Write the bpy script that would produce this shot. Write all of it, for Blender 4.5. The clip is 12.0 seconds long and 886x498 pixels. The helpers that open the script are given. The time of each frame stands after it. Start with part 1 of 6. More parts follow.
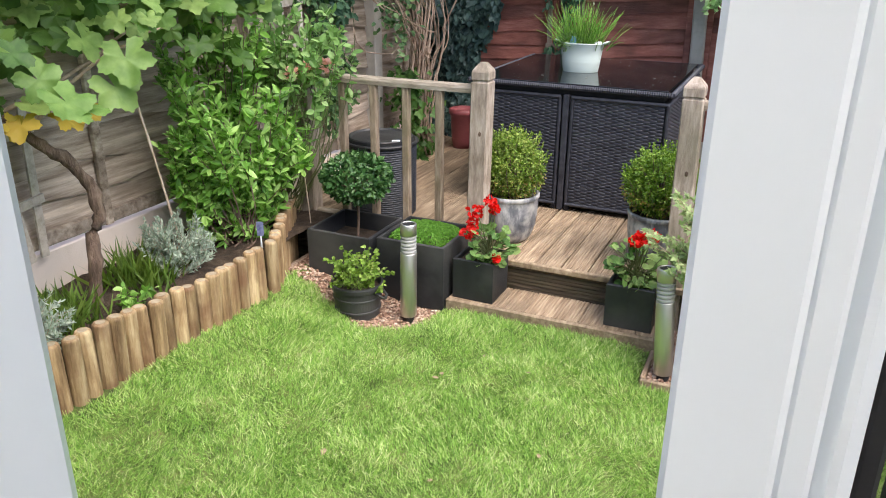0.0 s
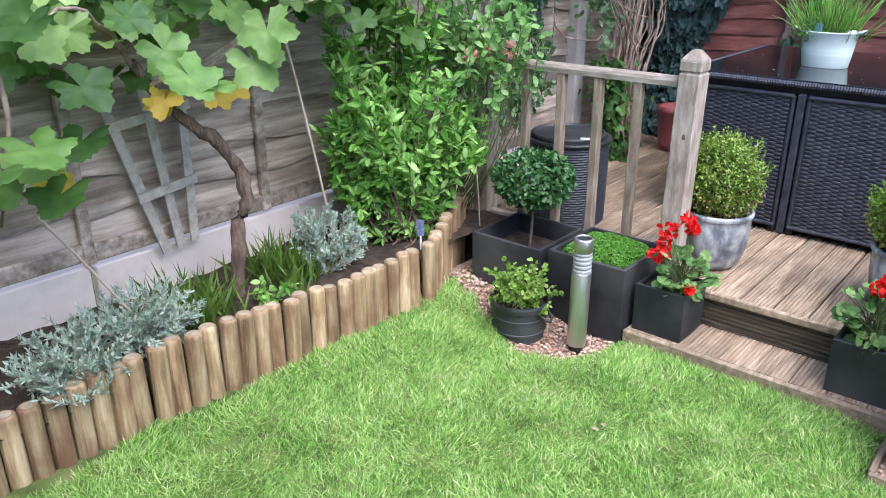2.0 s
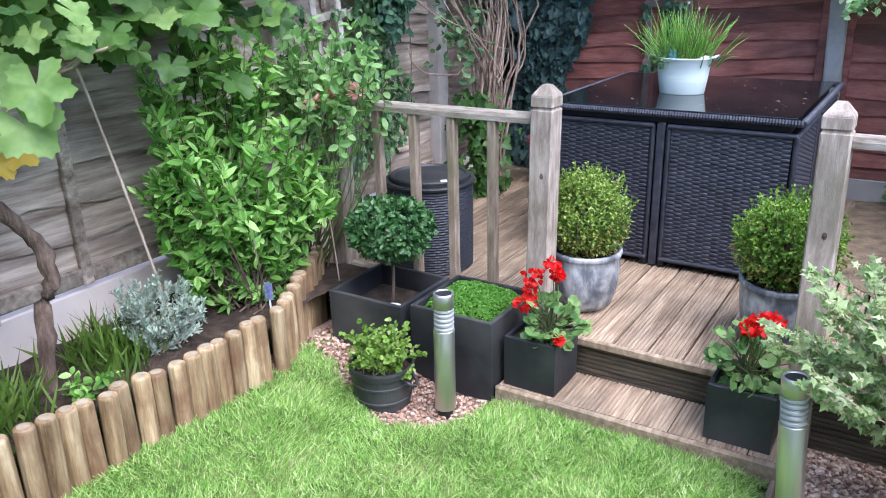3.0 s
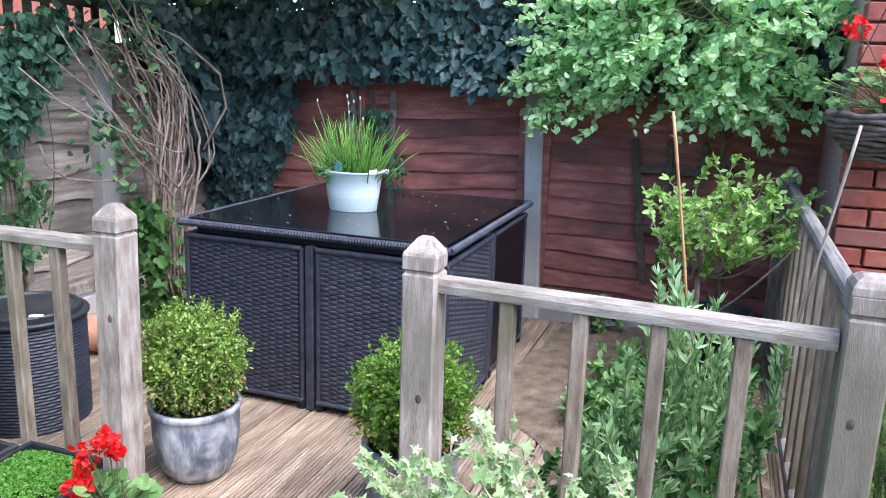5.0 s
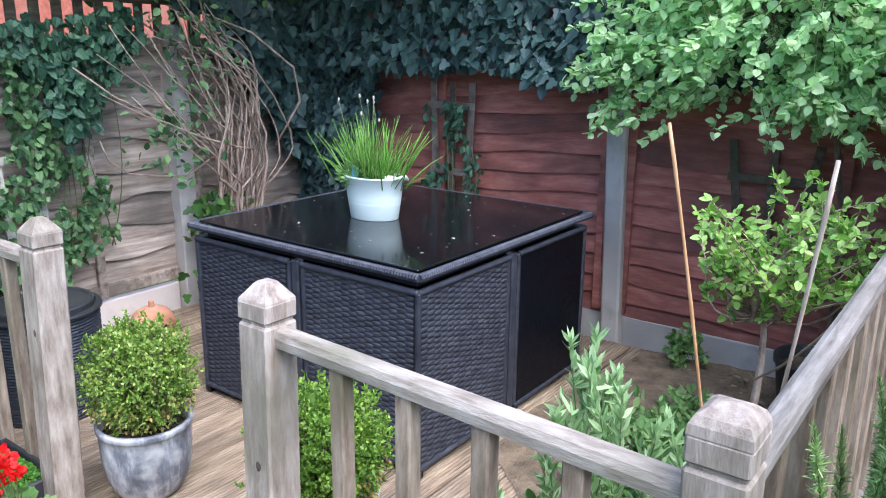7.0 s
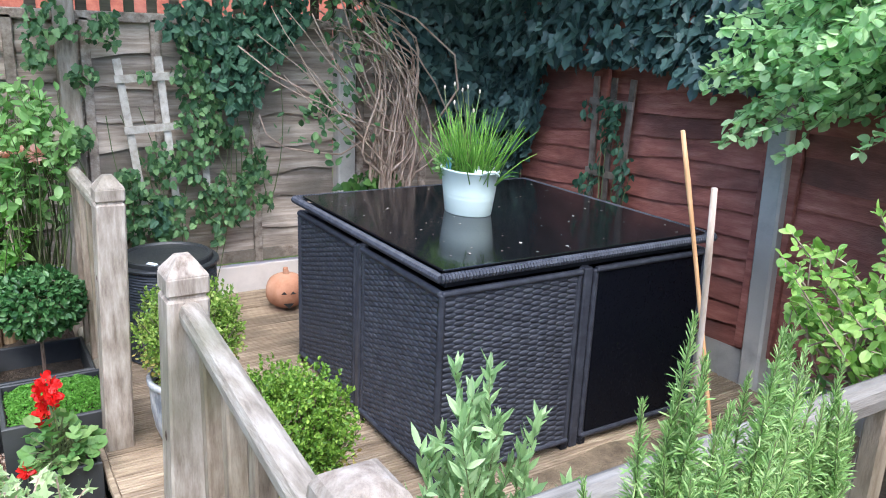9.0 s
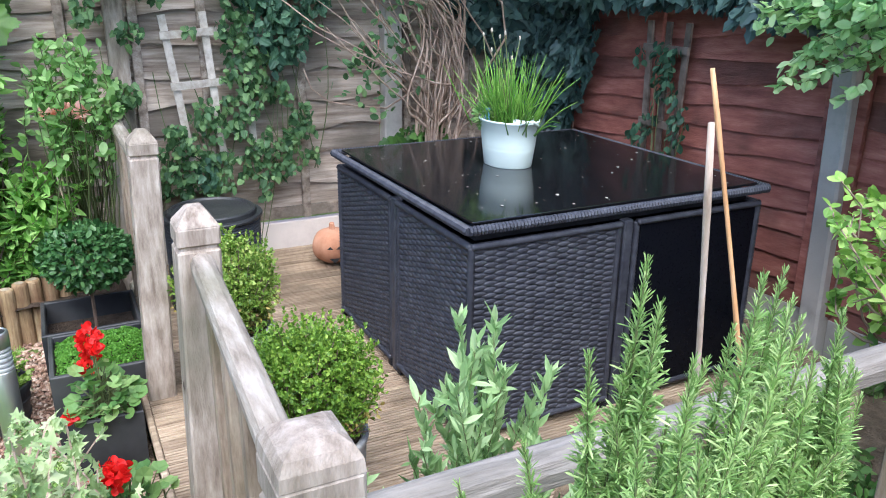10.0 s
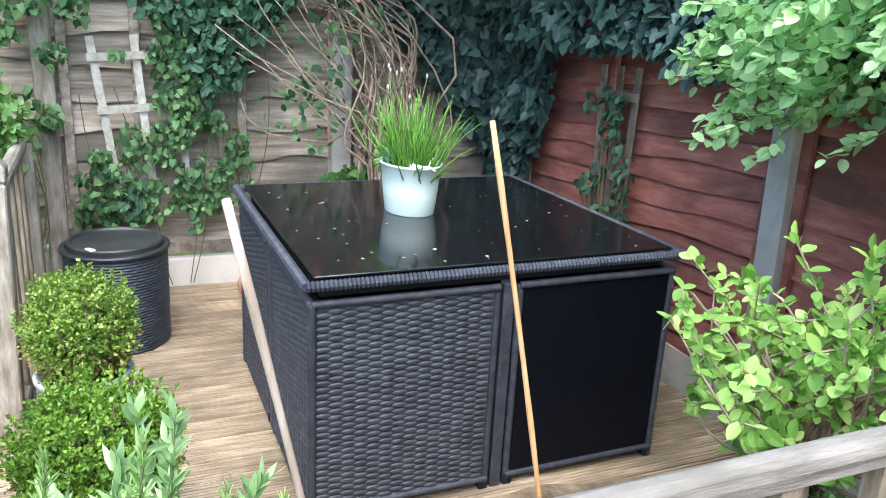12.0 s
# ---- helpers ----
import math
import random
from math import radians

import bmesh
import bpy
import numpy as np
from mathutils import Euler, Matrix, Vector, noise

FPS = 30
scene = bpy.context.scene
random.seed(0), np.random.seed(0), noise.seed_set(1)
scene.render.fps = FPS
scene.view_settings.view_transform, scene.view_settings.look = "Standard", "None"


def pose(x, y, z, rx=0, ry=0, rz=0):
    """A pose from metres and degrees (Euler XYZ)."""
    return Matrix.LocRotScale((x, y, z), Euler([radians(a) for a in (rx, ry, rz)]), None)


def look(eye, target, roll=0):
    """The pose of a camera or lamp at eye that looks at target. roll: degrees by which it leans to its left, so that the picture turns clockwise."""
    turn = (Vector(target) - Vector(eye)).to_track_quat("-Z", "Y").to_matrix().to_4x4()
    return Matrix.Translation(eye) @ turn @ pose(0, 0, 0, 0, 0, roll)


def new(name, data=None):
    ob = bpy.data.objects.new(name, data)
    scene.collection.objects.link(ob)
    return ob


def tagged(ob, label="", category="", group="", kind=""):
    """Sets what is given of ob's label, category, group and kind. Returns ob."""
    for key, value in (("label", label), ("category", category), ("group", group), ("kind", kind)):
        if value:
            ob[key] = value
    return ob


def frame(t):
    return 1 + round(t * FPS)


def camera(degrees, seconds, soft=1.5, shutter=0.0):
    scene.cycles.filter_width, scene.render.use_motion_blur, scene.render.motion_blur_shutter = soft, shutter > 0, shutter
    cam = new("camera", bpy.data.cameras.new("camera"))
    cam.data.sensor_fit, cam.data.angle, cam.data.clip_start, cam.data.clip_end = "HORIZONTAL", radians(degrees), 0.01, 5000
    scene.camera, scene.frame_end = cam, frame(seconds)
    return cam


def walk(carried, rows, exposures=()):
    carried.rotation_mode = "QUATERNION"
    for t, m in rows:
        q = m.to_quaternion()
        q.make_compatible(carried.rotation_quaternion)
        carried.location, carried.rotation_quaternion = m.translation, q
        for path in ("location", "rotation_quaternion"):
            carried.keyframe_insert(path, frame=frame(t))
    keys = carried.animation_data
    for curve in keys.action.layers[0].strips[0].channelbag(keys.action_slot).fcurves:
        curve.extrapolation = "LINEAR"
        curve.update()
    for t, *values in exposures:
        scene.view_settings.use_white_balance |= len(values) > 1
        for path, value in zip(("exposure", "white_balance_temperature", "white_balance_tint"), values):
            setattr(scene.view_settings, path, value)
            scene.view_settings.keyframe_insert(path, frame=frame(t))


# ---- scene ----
cam = camera(59.6, 12.0, soft=1.0)
PATH = [
    (0, (1.177, 1.231, 1.603), (0.411, 2.927, 0.87), 0.5),
    (0.5, (1.135, 1.285, 1.618), (0.214, 2.907, 0.895), 0.7),
    (1, (1.061, 1.435, 1.582), (0.143, 3.043, 0.826), 2.2),
    (1.5, (1.032, 1.577, 1.601), (0.055, 3.122, 0.791), 2.3),
    (2, (1.057, 1.706, 1.504), (-0.145, 3.116, 0.752), -0.1),
    (2.5, (1.07, 1.823, 1.521), (-0.18, 3.215, 0.811), -1.0),
    (3, (1.034, 2.045, 1.501), (0.016, 3.626, 0.817), -1.5),
    (3.5, (1.085, 2.29, 1.489), (0.276, 4.012, 0.873), -2.6),
    (3.7, (1.121, 2.345, 1.464), (0.338, 4.099, 0.906), -2.6),
    (5.3, (1.556, 2.953, 1.509), (0.916, 4.795, 1.064), 2.2),
    (5.5, (1.639, 2.996, 1.522), (0.855, 4.773, 1.048), 1.7),
    (6, (1.8, 3.128, 1.553), (0.733, 4.741, 1.047), 1.4),
    (6.5, (1.889, 3.347, 1.562), (0.757, 4.912, 1.044), 1.4),
    (6.7, (1.922, 3.437, 1.578), (0.801, 5.01, 1.06), 0.8),
    (8.5, (2.302, 3.996, 1.587), (0.781, 5.186, 1.067), 1.6),
    (9, (2.356, 4.188, 1.572), (0.73, 5.216, 1.025), 2.4),
    (9.5, (2.372, 4.31, 1.535), (0.661, 5.134, 0.908), 2.4),
    (10, (2.369, 4.313, 1.543), (0.685, 5.171, 0.888), 0.7),
    (10.5, (2.381, 4.341, 1.544), (0.73, 5.275, 0.911), 1.1),
    (11, (2.443, 4.448, 1.544), (0.808, 5.425, 0.935), 2.2),
    (11.5, (2.407, 4.659, 1.54), (0.776, 5.647, 0.936), 3.0),
    (12, (2.364, 4.875, 1.548), (0.611, 5.644, 0.97), 3.0),
]
walk(cam, [(t, look(eye, target, roll)) for t, eye, target, roll in PATH],
     exposures=[(0.0, 1.6, 7000, 14.0), (0.5, 1.63, 7000, 20.0), (1.0, 1.68, 6600, 17.0), (1.5, 1.73, 6150, 16.0), (3.5, 1.85, 5700, 18.0), (5.5, 1.93, 5700, 17.0), (6.5, 1.84, 5700, 16.0), (8.5, 1.83, 5850, 10.0), (10.5, 1.76, 5950, 12.0), (11.2, 1.76, 6080, 6.0), (12.0, 2.1, 6050, 6.0)])

# ---- light: bright overcast day ----
world = bpy.data.worlds.new("sky")
scene.world = world
world.use_nodes = True
wn = world.node_tree
sky = wn.nodes.new("ShaderNodeTexSky")
sky.sky_type, sky.sun_disc = "NISHITA", False
sky.sun_elevation, sky.sun_rotation = radians(59), radians(115)
sky.air_density, sky.dust_density, sky.ozone_density = 1.0, 1.5, 1.0
wn.links.new(sky.outputs["Color"], wn.nodes["Background"].inputs["Color"])
wn.nodes["Background"].inputs["Strength"].default_value = 0.15
sun_data = bpy.data.lights.new("sun", "SUN")
sun_data.energy, sun_data.angle, sun_data.color = 1.7, radians(60), (1.0, 0.97, 0.92)
sun = new("sun", sun_data)
sun.matrix_world = look((4.8, 1.3, 8.7), (0.0, 3.5, 0.0))

# ---- small tools ----
ORIGIN = {}


class Geo:
    """Verts and faces gathered for one mesh."""

    def __init__(self):
        self.v, self.f, self.n = [], [], 0

    def add(self, verts, faces):
        self.v.append(np.asarray(verts, float).reshape(-1, 3))
        self.f.extend([tuple(i + self.n for i in face) for face in faces])
        self.n += len(self.v[-1])
        return self

    def verts(self):
        return np.concatenate(self.v) if self.v else np.zeros((0, 3))


def mesh_of(name, geo, material, smooth=False, shift=(0, 0, 0)):
    me = bpy.data.meshes.new(name)
    me.from_pydata((geo.verts() - np.array(shift)).tolist(), [], geo.f)
    me.materials.append(material)
    if smooth:
        me.polygons.foreach_set("use_smooth", np.ones(len(me.polygons), bool))
    me.update()
    return me


def thing(name, at, label, category, group="", kind=""):
    """An empty at the base of a thing."""
    ob = new(name)
    ob.location = at
    ob.empty_display_size = 0.05
    ORIGIN[ob.name] = Vector(at)
    return tagged(ob, label, category, group, kind)


def part(name, geo, material, parent=None, label="", smooth=False):
    """One mesh, given in world metres, under a thing or a part."""
    base = ORIGIN.get(parent.name, Vector((0, 0, 0))) if parent else Vector((0, 0, 0))
    ob = new(name, mesh_of(name, geo, material, smooth, base))
    ob.parent = parent
    ORIGIN[ob.name] = base.copy()
    return tagged(ob, label)


def stuff(name, geo, material, parent):
    """A joined part of what nobody could count."""
    return tagged(part(name, geo, material, parent), kind="stuff")


def piece(name, me, parent, m, label=""):
    """An object on shared mesh data, posed in the world by m."""
    ob = new(name, me)
    ob.parent = parent
    base = ORIGIN.get(parent.name, Vector((0, 0, 0)))
    ob.matrix_basis = Matrix.Translation(-base) @ m
    return tagged(ob, label)


def setting(name, geo, material, label="", category="", smooth=False):
    ob = new(name, mesh_of(name, geo, material, smooth))
    ORIGIN[ob.name] = Vector((0, 0, 0))
    return tagged(ob, label, category or name.split("_")[0], kind="structure")


def cbox(c, s, b=0.004, rz=0.0, geo=None, taper=1.0):
    """A box with chamfered edges; taper scales its top in x and y."""
    geo = geo or Geo()
    b = min(b, min(s) * 0.45)
    verts, index = [], {}
    for sx in (-1, 1):
        for sy in (-1, 1):
            for sz in (-1, 1):
                for ax in range(3):
                    p = [sx * s[0] / 2, sy * s[1] / 2, sz * s[2] / 2]
                    for k, sign in enumerate((sx, sy, sz)):
                        if k != ax:
                            p[k] -= sign * b
                    if sz > 0:
                        p[0] *= taper
                        p[1] *= taper
                    index[sx, sy, sz, ax] = len(verts)
                    verts.append(p)
    faces = []
    for ax in range(3):
        o = [k for k in range(3) if k != ax]
        for sg in (-1, 1):
            ring = []
            for a, d in ((-1, -1), (1, -1), (1, 1), (-1, 1)):
                key = [0, 0, 0]
                key[ax], key[o[0]], key[o[1]] = sg, a, d
                ring.append(index[(*key, ax)])
            faces.append(ring if (sg > 0) != (ax == 1) else ring[::-1])
        for a in (-1, 1):
            for d in (-1, 1):
                lo, hi = [0, 0, 0], [0, 0, 0]
                lo[ax], hi[ax] = -1, 1
                lo[o[0]] = hi[o[0]] = a
                lo[o[1]] = hi[o[1]] = d
                faces.append([index[(*lo, o[0])], index[(*hi, o[0])], index[(*hi, o[1])], index[(*lo, o[1])]])
    for sx in (-1, 1):
        for sy in (-1, 1):
            for sz in (-1, 1):
                faces.append([index[sx, sy, sz, k] for k in range(3)])
    v = np.array(verts)
    ca, sa = math.cos(rz), math.sin(rz)
    v = np.stack([v[:, 0] * ca - v[:, 1] * sa, v[:, 0] * sa + v[:, 1] * ca, v[:, 2]], 1) + np.array(c)
    return geo.add(v, faces)


def lathe(profile, c, seg=32, geo=None, squash=(1, 1), caps=True):
    """A turned form: profile of (radius, z) from below upwards."""
    geo = geo or Geo()
    a = np.linspace(0, 2 * np.pi, seg, endpoint=False)
    v = [[c[0] + r * squash[0] * np.cos(t), c[1] + r * squash[1] * np.sin(t), c[2] + z] for r, z in profile for t in a]
    f = []
    for i in range(len(profile) - 1):
        for j in range(seg):
            k = (j + 1) % seg
            f.append((i * seg + j, i * seg + k, (i + 1) * seg + k, (i + 1) * seg + j))
    if caps:
        f.append(tuple(range(seg))[::-1])
        f.append(tuple((len(profile) - 1) * seg + j for j in range(seg)))
    return geo.add(v, f)


def tube(points, radii, seg=6, geo=None):
    """A limb along points, with a radius at each."""
    geo = geo or Geo()
    p = np.asarray(points, float)
    if np.isscalar(radii):
        radii = [radii] * len(p)
    v, n = [], len(p)
    for i in range(n):
        d = p[min(i + 1, n - 1)] - p[max(i - 1, 0)]
        d /= np.linalg.norm(d) + 1e-9
        a = np.cross(d, (0, 0, 1) if abs(d[2]) < 0.9 else (1, 0, 0))
        a /= np.linalg.norm(a)
        b = np.cross(d, a)
        for j in range(seg):
            t = 2 * np.pi * j / seg
            v.append(p[i] + radii[i] * (np.cos(t) * a + np.sin(t) * b))
    f = [(i * seg + j, i * seg + (j + 1) % seg, (i + 1) * seg + (j + 1) % seg, (i + 1) * seg + j) for i in range(n - 1) for j in range(seg)]
    f += [tuple(range(seg))[::-1], tuple((n - 1) * seg + j for j in range(seg))]
    return geo.add(v, f)


def bent(a, b, sag=(0, 0, 0), n=8, wob=0.0, rng=random):
    """Points from a to b, bowed by sag, with some wobble."""
    a, b, sag = np.array(a, float), np.array(b, float), np.array(sag, float)
    out = []
    for i in range(n):
        t = i / (n - 1)
        p = a + (b - a) * t + sag * 4 * t * (1 - t)
        if 0 < i < n - 1 and wob:
            p = p + np.array([rng.uniform(-wob, wob) for _ in range(3)])
        out.append(p)
    return out


# leaf outlines: length along x, width along y, fold along z
def two_sided(side):
    """A leaf mirrored about its rib from one side's outline."""
    m = len(side)
    rib = [(0, 0, 0), (1, 0, 0)]
    left = [(x, y, z) for x, y, z in side]
    right = [(x, -y, z) for x, y, z in side]
    v = rib + left + right
    f = [tuple([0, 1] + [2 + m - 1 - i for i in range(m)]), tuple([1, 0] + [2 + m + i for i in range(m)])]
    return np.array(v), f


LANCE = two_sided([(0.25, 0.13, 0.05), (0.58, 0.13, 0.03)])
BROAD = two_sided([(0.2, 0.16, 0.05), (0.5, 0.19, 0.04), (0.78, 0.11, -0.02)])
OVAL = two_sided([(0.12, 0.17, 0.04), (0.38, 0.30, 0.07), (0.64, 0.28, 0.07), (0.87, 0.15, 0.02)])
ROUND = two_sided([(0.04, 0.22, 0.04), (0.22, 0.42, 0.08), (0.5, 0.48, 0.1), (0.78, 0.36, 0.07), (0.94, 0.17, 0.03)])
CUPPED = two_sided([(0.05, 0.2, 0.05), (0.28, 0.37, 0.11), (0.55, 0.36, 0.1), (0.8, 0.22, 0.03)])
IVY = two_sided([(-0.12, 0.2, 0.03), (0.1, 0.5, 0.1), (0.38, 0.27, 0.05), (0.62, 0.3, 0.06)])
BROAD_IVY = two_sided([(-0.05, 0.2, 0.03), (0.12, 0.4, 0.08), (0.4, 0.3, 0.05), (0.55, 0.36, 0.03), (0.8, 0.14, -0.03)])
BLADE = (np.array([(0, -0.04, 0), (0, 0.04, 0), (0.55, 0.03, 0.02), (0.55, -0.03, 0.02), (1, 0, 0.12)]), [(0, 1, 2, 3), (3, 2, 4)])
ACER = two_sided([(0.0, 0.12, 0), (-0.08, 0.42, 0.02), (0.2, 0.25, 0.05), (0.42, 0.55, 0.0), (0.5, 0.22, 0.04)])


def unit(a):
    return a / (np.linalg.norm(a, axis=1, keepdims=True) + 1e-9)


def leaves(geo, P, D, N, size, form):
    """Many leaves of one form at P, pointing along D, facing N."""
    P, D, N = np.asarray(P, float), unit(np.asarray(D, float)), np.asarray(N, float)
    n = len(P)
    Y = unit(np.cross(N, D))
    Z = np.cross(D, Y)
    T, F = form
    s = (np.asarray(size, float) * np.ones(n))[:, None, None]
    V = P[:, None, :] + s * (T[None, :, 0:1] * D[:, None, :] + T[None, :, 1:2] * Y[:, None, :] + T[None, :, 2:3] * Z[:, None, :])
    k = len(T)
    base = geo.n
    geo.v.append(V.reshape(-1, 3))
    for f in F:
        geo.f.extend(map(tuple, (np.arange(n)[:, None] * k + np.array(f)[None, :] + base).tolist()))
    geo.n += n * k
    return geo


RNG = np.random.default_rng(7)


def rnd(n, s=1.0):
    return RNG.normal(0, s, (n, 3))


def in_ball(n, c, r, shell=0.0):
    """Random points in an ellipsoid, towards its skin as shell nears 1."""
    d = unit(rnd(n))
    rad = RNG.uniform(shell ** 3, 1, (n, 1)) ** (1 / 3)
    return np.array(c) + d * rad * np.array(r), d


def leafy(base, tips, form, size, per, span=0.6, spread=0.9, droop=0.2, stem=0.003, bow=0.05, spreadbase=0.02):
    """Shoots from base to each tip, with leaves along their outer part. Returns the stems and the leaves."""
    sg, lg = Geo(), Geo()
    tips = np.asarray(tips, float)
    P, D, N = [], [], []
    for tip in tips:
        b = np.array(base) + RNG.normal(0, spreadbase, 3) * (1, 1, 0)
        sag = RNG.normal(0, bow, 3)
        pts = np.array(bent(b, tip, sag, 7))
        tube(pts, np.linspace(stem, stem * 0.35, 7), 4, sg)
        t = RNG.uniform(1 - span, 1.0, per)
        t[0] = 1.0
        x = t * 6
        i = np.clip(x.astype(int), 0, 5)
        q = pts[i] + (pts[i + 1] - pts[i]) * (x - i)[:, None]
        axis = unit(pts[i + 1] - pts[i])
        d = axis * RNG.uniform(0.2, 1.0, (per, 1)) + unit(rnd(per)) * spread + np.array((0, 0, -droop))
        P.append(q)
        D.append(d)
        N.append(rnd(per, 0.5) + np.array((0.15, -0.3, 1.0)))
    leaves(lg, np.concatenate(P), np.concatenate(D), np.concatenate(N), size * RNG.uniform(0.6, 1.25, len(tips) * per), form)
    return sg, lg


# ---- materials ----
def nodes_of(name):
    m = bpy.data.materials.new(name)
    m.use_nodes = True
    nt = m.node_tree
    return m, nt, nt.nodes["Principled BSDF"], nt.nodes.new, nt.links.new


def ramp_of(nt, stops):
    r = nt.nodes.new("ShaderNodeValToRGB")
    e = r.color_ramp.elements
    while len(e) < len(stops):
        e.new(0.5)
    for k, (p, c) in enumerate(stops):
        e[k].position, e[k].color = p, (*c, 1)
    return r


def surface(name, cols, scale=8.0, stretch=(1, 1, 1), rough=0.7, metal=0.0, bump=0.3, fine=120.0, vary=0.25, spec=0.4, dirt=None, dirt_scale=2.5, coat=0.0, bump_dist=0.004):
    """Two scales of variation over colours, fine relief, stains, and a shift from piece to piece."""
    m, nt, bsdf, N, L = nodes_of(name)
    tc = N("ShaderNodeTexCoord")
    info = N("ShaderNodeObjectInfo")
    mp = N("ShaderNodeMapping")
    mp.inputs["Scale"].default_value = stretch
    add = N("ShaderNodeVectorMath")
    add.operation = "MULTIPLY_ADD"
    add.inputs[1].default_value = (1, 1, 1)
    jump = N("ShaderNodeVectorMath")
    jump.operation = "SCALE"
    jump.inputs[0].default_value = (37, 17, 23)
    L(info.outputs["Random"], jump.inputs["Scale"])
    L(tc.outputs["Object"], add.inputs[0])
    L(jump.outputs["Vector"], add.inputs[2])
    L(add.outputs["Vector"], mp.inputs["Vector"])
    n1 = N("ShaderNodeTexNoise")
    n1.inputs["Scale"].default_value, n1.inputs["Detail"].default_value, n1.inputs["Roughness"].default_value = scale, 8, 0.65
    L(mp.outputs["Vector"], n1.inputs["Vector"])
    step = 0.4 / max(1, len(cols) - 1)
    r = ramp_of(nt, [(0.3 + step * k, c) for k, c in enumerate(cols)])
    L(n1.outputs["Fac"], r.inputs["Fac"])
    hsv = N("ShaderNodeHueSaturation")
    mr = N("ShaderNodeMapRange")
    mr.inputs["To Min"].default_value, mr.inputs["To Max"].default_value = 1 - vary, 1 + vary
    L(info.outputs["Random"], mr.inputs["Value"])
    L(mr.outputs["Result"], hsv.inputs["Value"])
    L(r.outputs["Color"], hsv.inputs["Color"])
    col = hsv.outputs["Color"]
    if dirt:
        n3 = N("ShaderNodeTexNoise")
        n3.inputs["Scale"].default_value, n3.inputs["Detail"].default_value = dirt_scale, 5
        L(add.outputs["Vector"], n3.inputs["Vector"])
        r3 = ramp_of(nt, [(0.48, (0, 0, 0)), (0.68, (0.75, 0.75, 0.75))])
        L(n3.outputs["Fac"], r3.inputs["Fac"])
        mix = N("ShaderNodeMix")
        mix.data_type = "RGBA"
        L(r3.outputs["Color"], mix.inputs[0])
        L(col, mix.inputs[6])
        mix.inputs[7].default_value = (*dirt, 1)
        col = mix.outputs[2]
    L(col, bsdf.inputs["Base Color"])
    n2 = N("ShaderNodeTexNoise")
    n2.inputs["Scale"].default_value, n2.inputs["Detail"].default_value = fine, 4
    L(mp.outputs["Vector"], n2.inputs["Vector"])
    sm = N("ShaderNodeMath")
    sm.operation = "ADD"
    L(n1.outputs["Fac"], sm.inputs[0])
    L(n2.outputs["Fac"], sm.inputs[1])
    bp = N("ShaderNodeBump")
    bp.inputs["Strength"].default_value, bp.inputs["Distance"].default_value = bump, bump_dist
    L(sm.outputs["Value"], bp.inputs["Height"])
    L(bp.outputs["Normal"], bsdf.inputs["Normal"])
    rr = N("ShaderNodeMapRange")
    rr.inputs["To Min"].default_value, rr.inputs["To Max"].default_value = max(0.02, rough - 0.12), min(1, rough + 0.12)
    L(n2.outputs["Fac"], rr.inputs["Value"])
    L(rr.outputs["Result"], bsdf.inputs["Roughness"])
    bsdf.inputs["Metallic"].default_value = metal
    bsdf.inputs["Specular IOR Level"].default_value = spec
    bsdf.inputs["Coat Weight"].default_value = coat
    return m


def foliage(name, cols, rough=0.5, through_light=0.35, patch=6.0):
    """Leaves: each of its own shade, lighter where light shines through."""
    m, nt, bsdf, N, L = nodes_of(name)
    g = N("ShaderNodeNewGeometry")
    info = N("ShaderNodeObjectInfo")
    tc = N("ShaderNodeTexCoord")
    n = N("ShaderNodeTexNoise")
    n.inputs["Scale"].default_value, n.inputs["Detail"].default_value = patch, 4
    L(tc.outputs["Object"], n.inputs["Vector"])
    a = N("ShaderNodeMath")
    a.operation = "ADD"
    L(g.outputs["Random Per Island"], a.inputs[0])
    L(info.outputs["Random"], a.inputs[1])
    fr = N("ShaderNodeMath")
    fr.operation = "FRACT"
    L(a.outputs["Value"], fr.inputs[0])
    mx = N("ShaderNodeMix")
    mx.inputs[0].default_value = 0.4
    L(fr.outputs["Value"], mx.inputs[2])
    L(n.outputs["Fac"], mx.inputs[3])
    k = len(cols)
    r = ramp_of(nt, [(0.12 + 0.76 * i / max(1, k - 1), c) for i, c in enumerate(cols)])
    L(mx.outputs[0], r.inputs["Fac"])
    L(r.outputs["Color"], bsdf.inputs["Base Color"])
    bsdf.inputs["Roughness"].default_value = rough
    bsdf.inputs["Specular IOR Level"].default_value = 0.35
    n2 = N("ShaderNodeTexNoise")
    n2.inputs["Scale"].default_value = 90
    L(tc.outputs["Object"], n2.inputs["Vector"])
    bp = N("ShaderNodeBump")
    bp.inputs["Strength"].default_value, bp.inputs["Distance"].default_value = 0.25, 0.003
    L(n2.outputs["Fac"], bp.inputs["Height"])
    L(bp.outputs["Normal"], bsdf.inputs["Normal"])
    tr = N("ShaderNodeBsdfTranslucent")
    br = N("ShaderNodeHueSaturation")
    br.inputs["Saturation"].default_value, br.inputs["Value"].default_value = 1.1, 1.3
    L(r.outputs["Color"], br.inputs["Color"])
    L(br.outputs["Color"], tr.inputs["Color"])
    ms = N("ShaderNodeMixShader")
    ms.inputs[0].default_value = through_light
    L(bsdf.outputs[0], ms.inputs[1])
    L(tr.outputs[0], ms.inputs[2])
    L(ms.outputs[0], nt.nodes["Material Output"].inputs["Surface"])
    return m


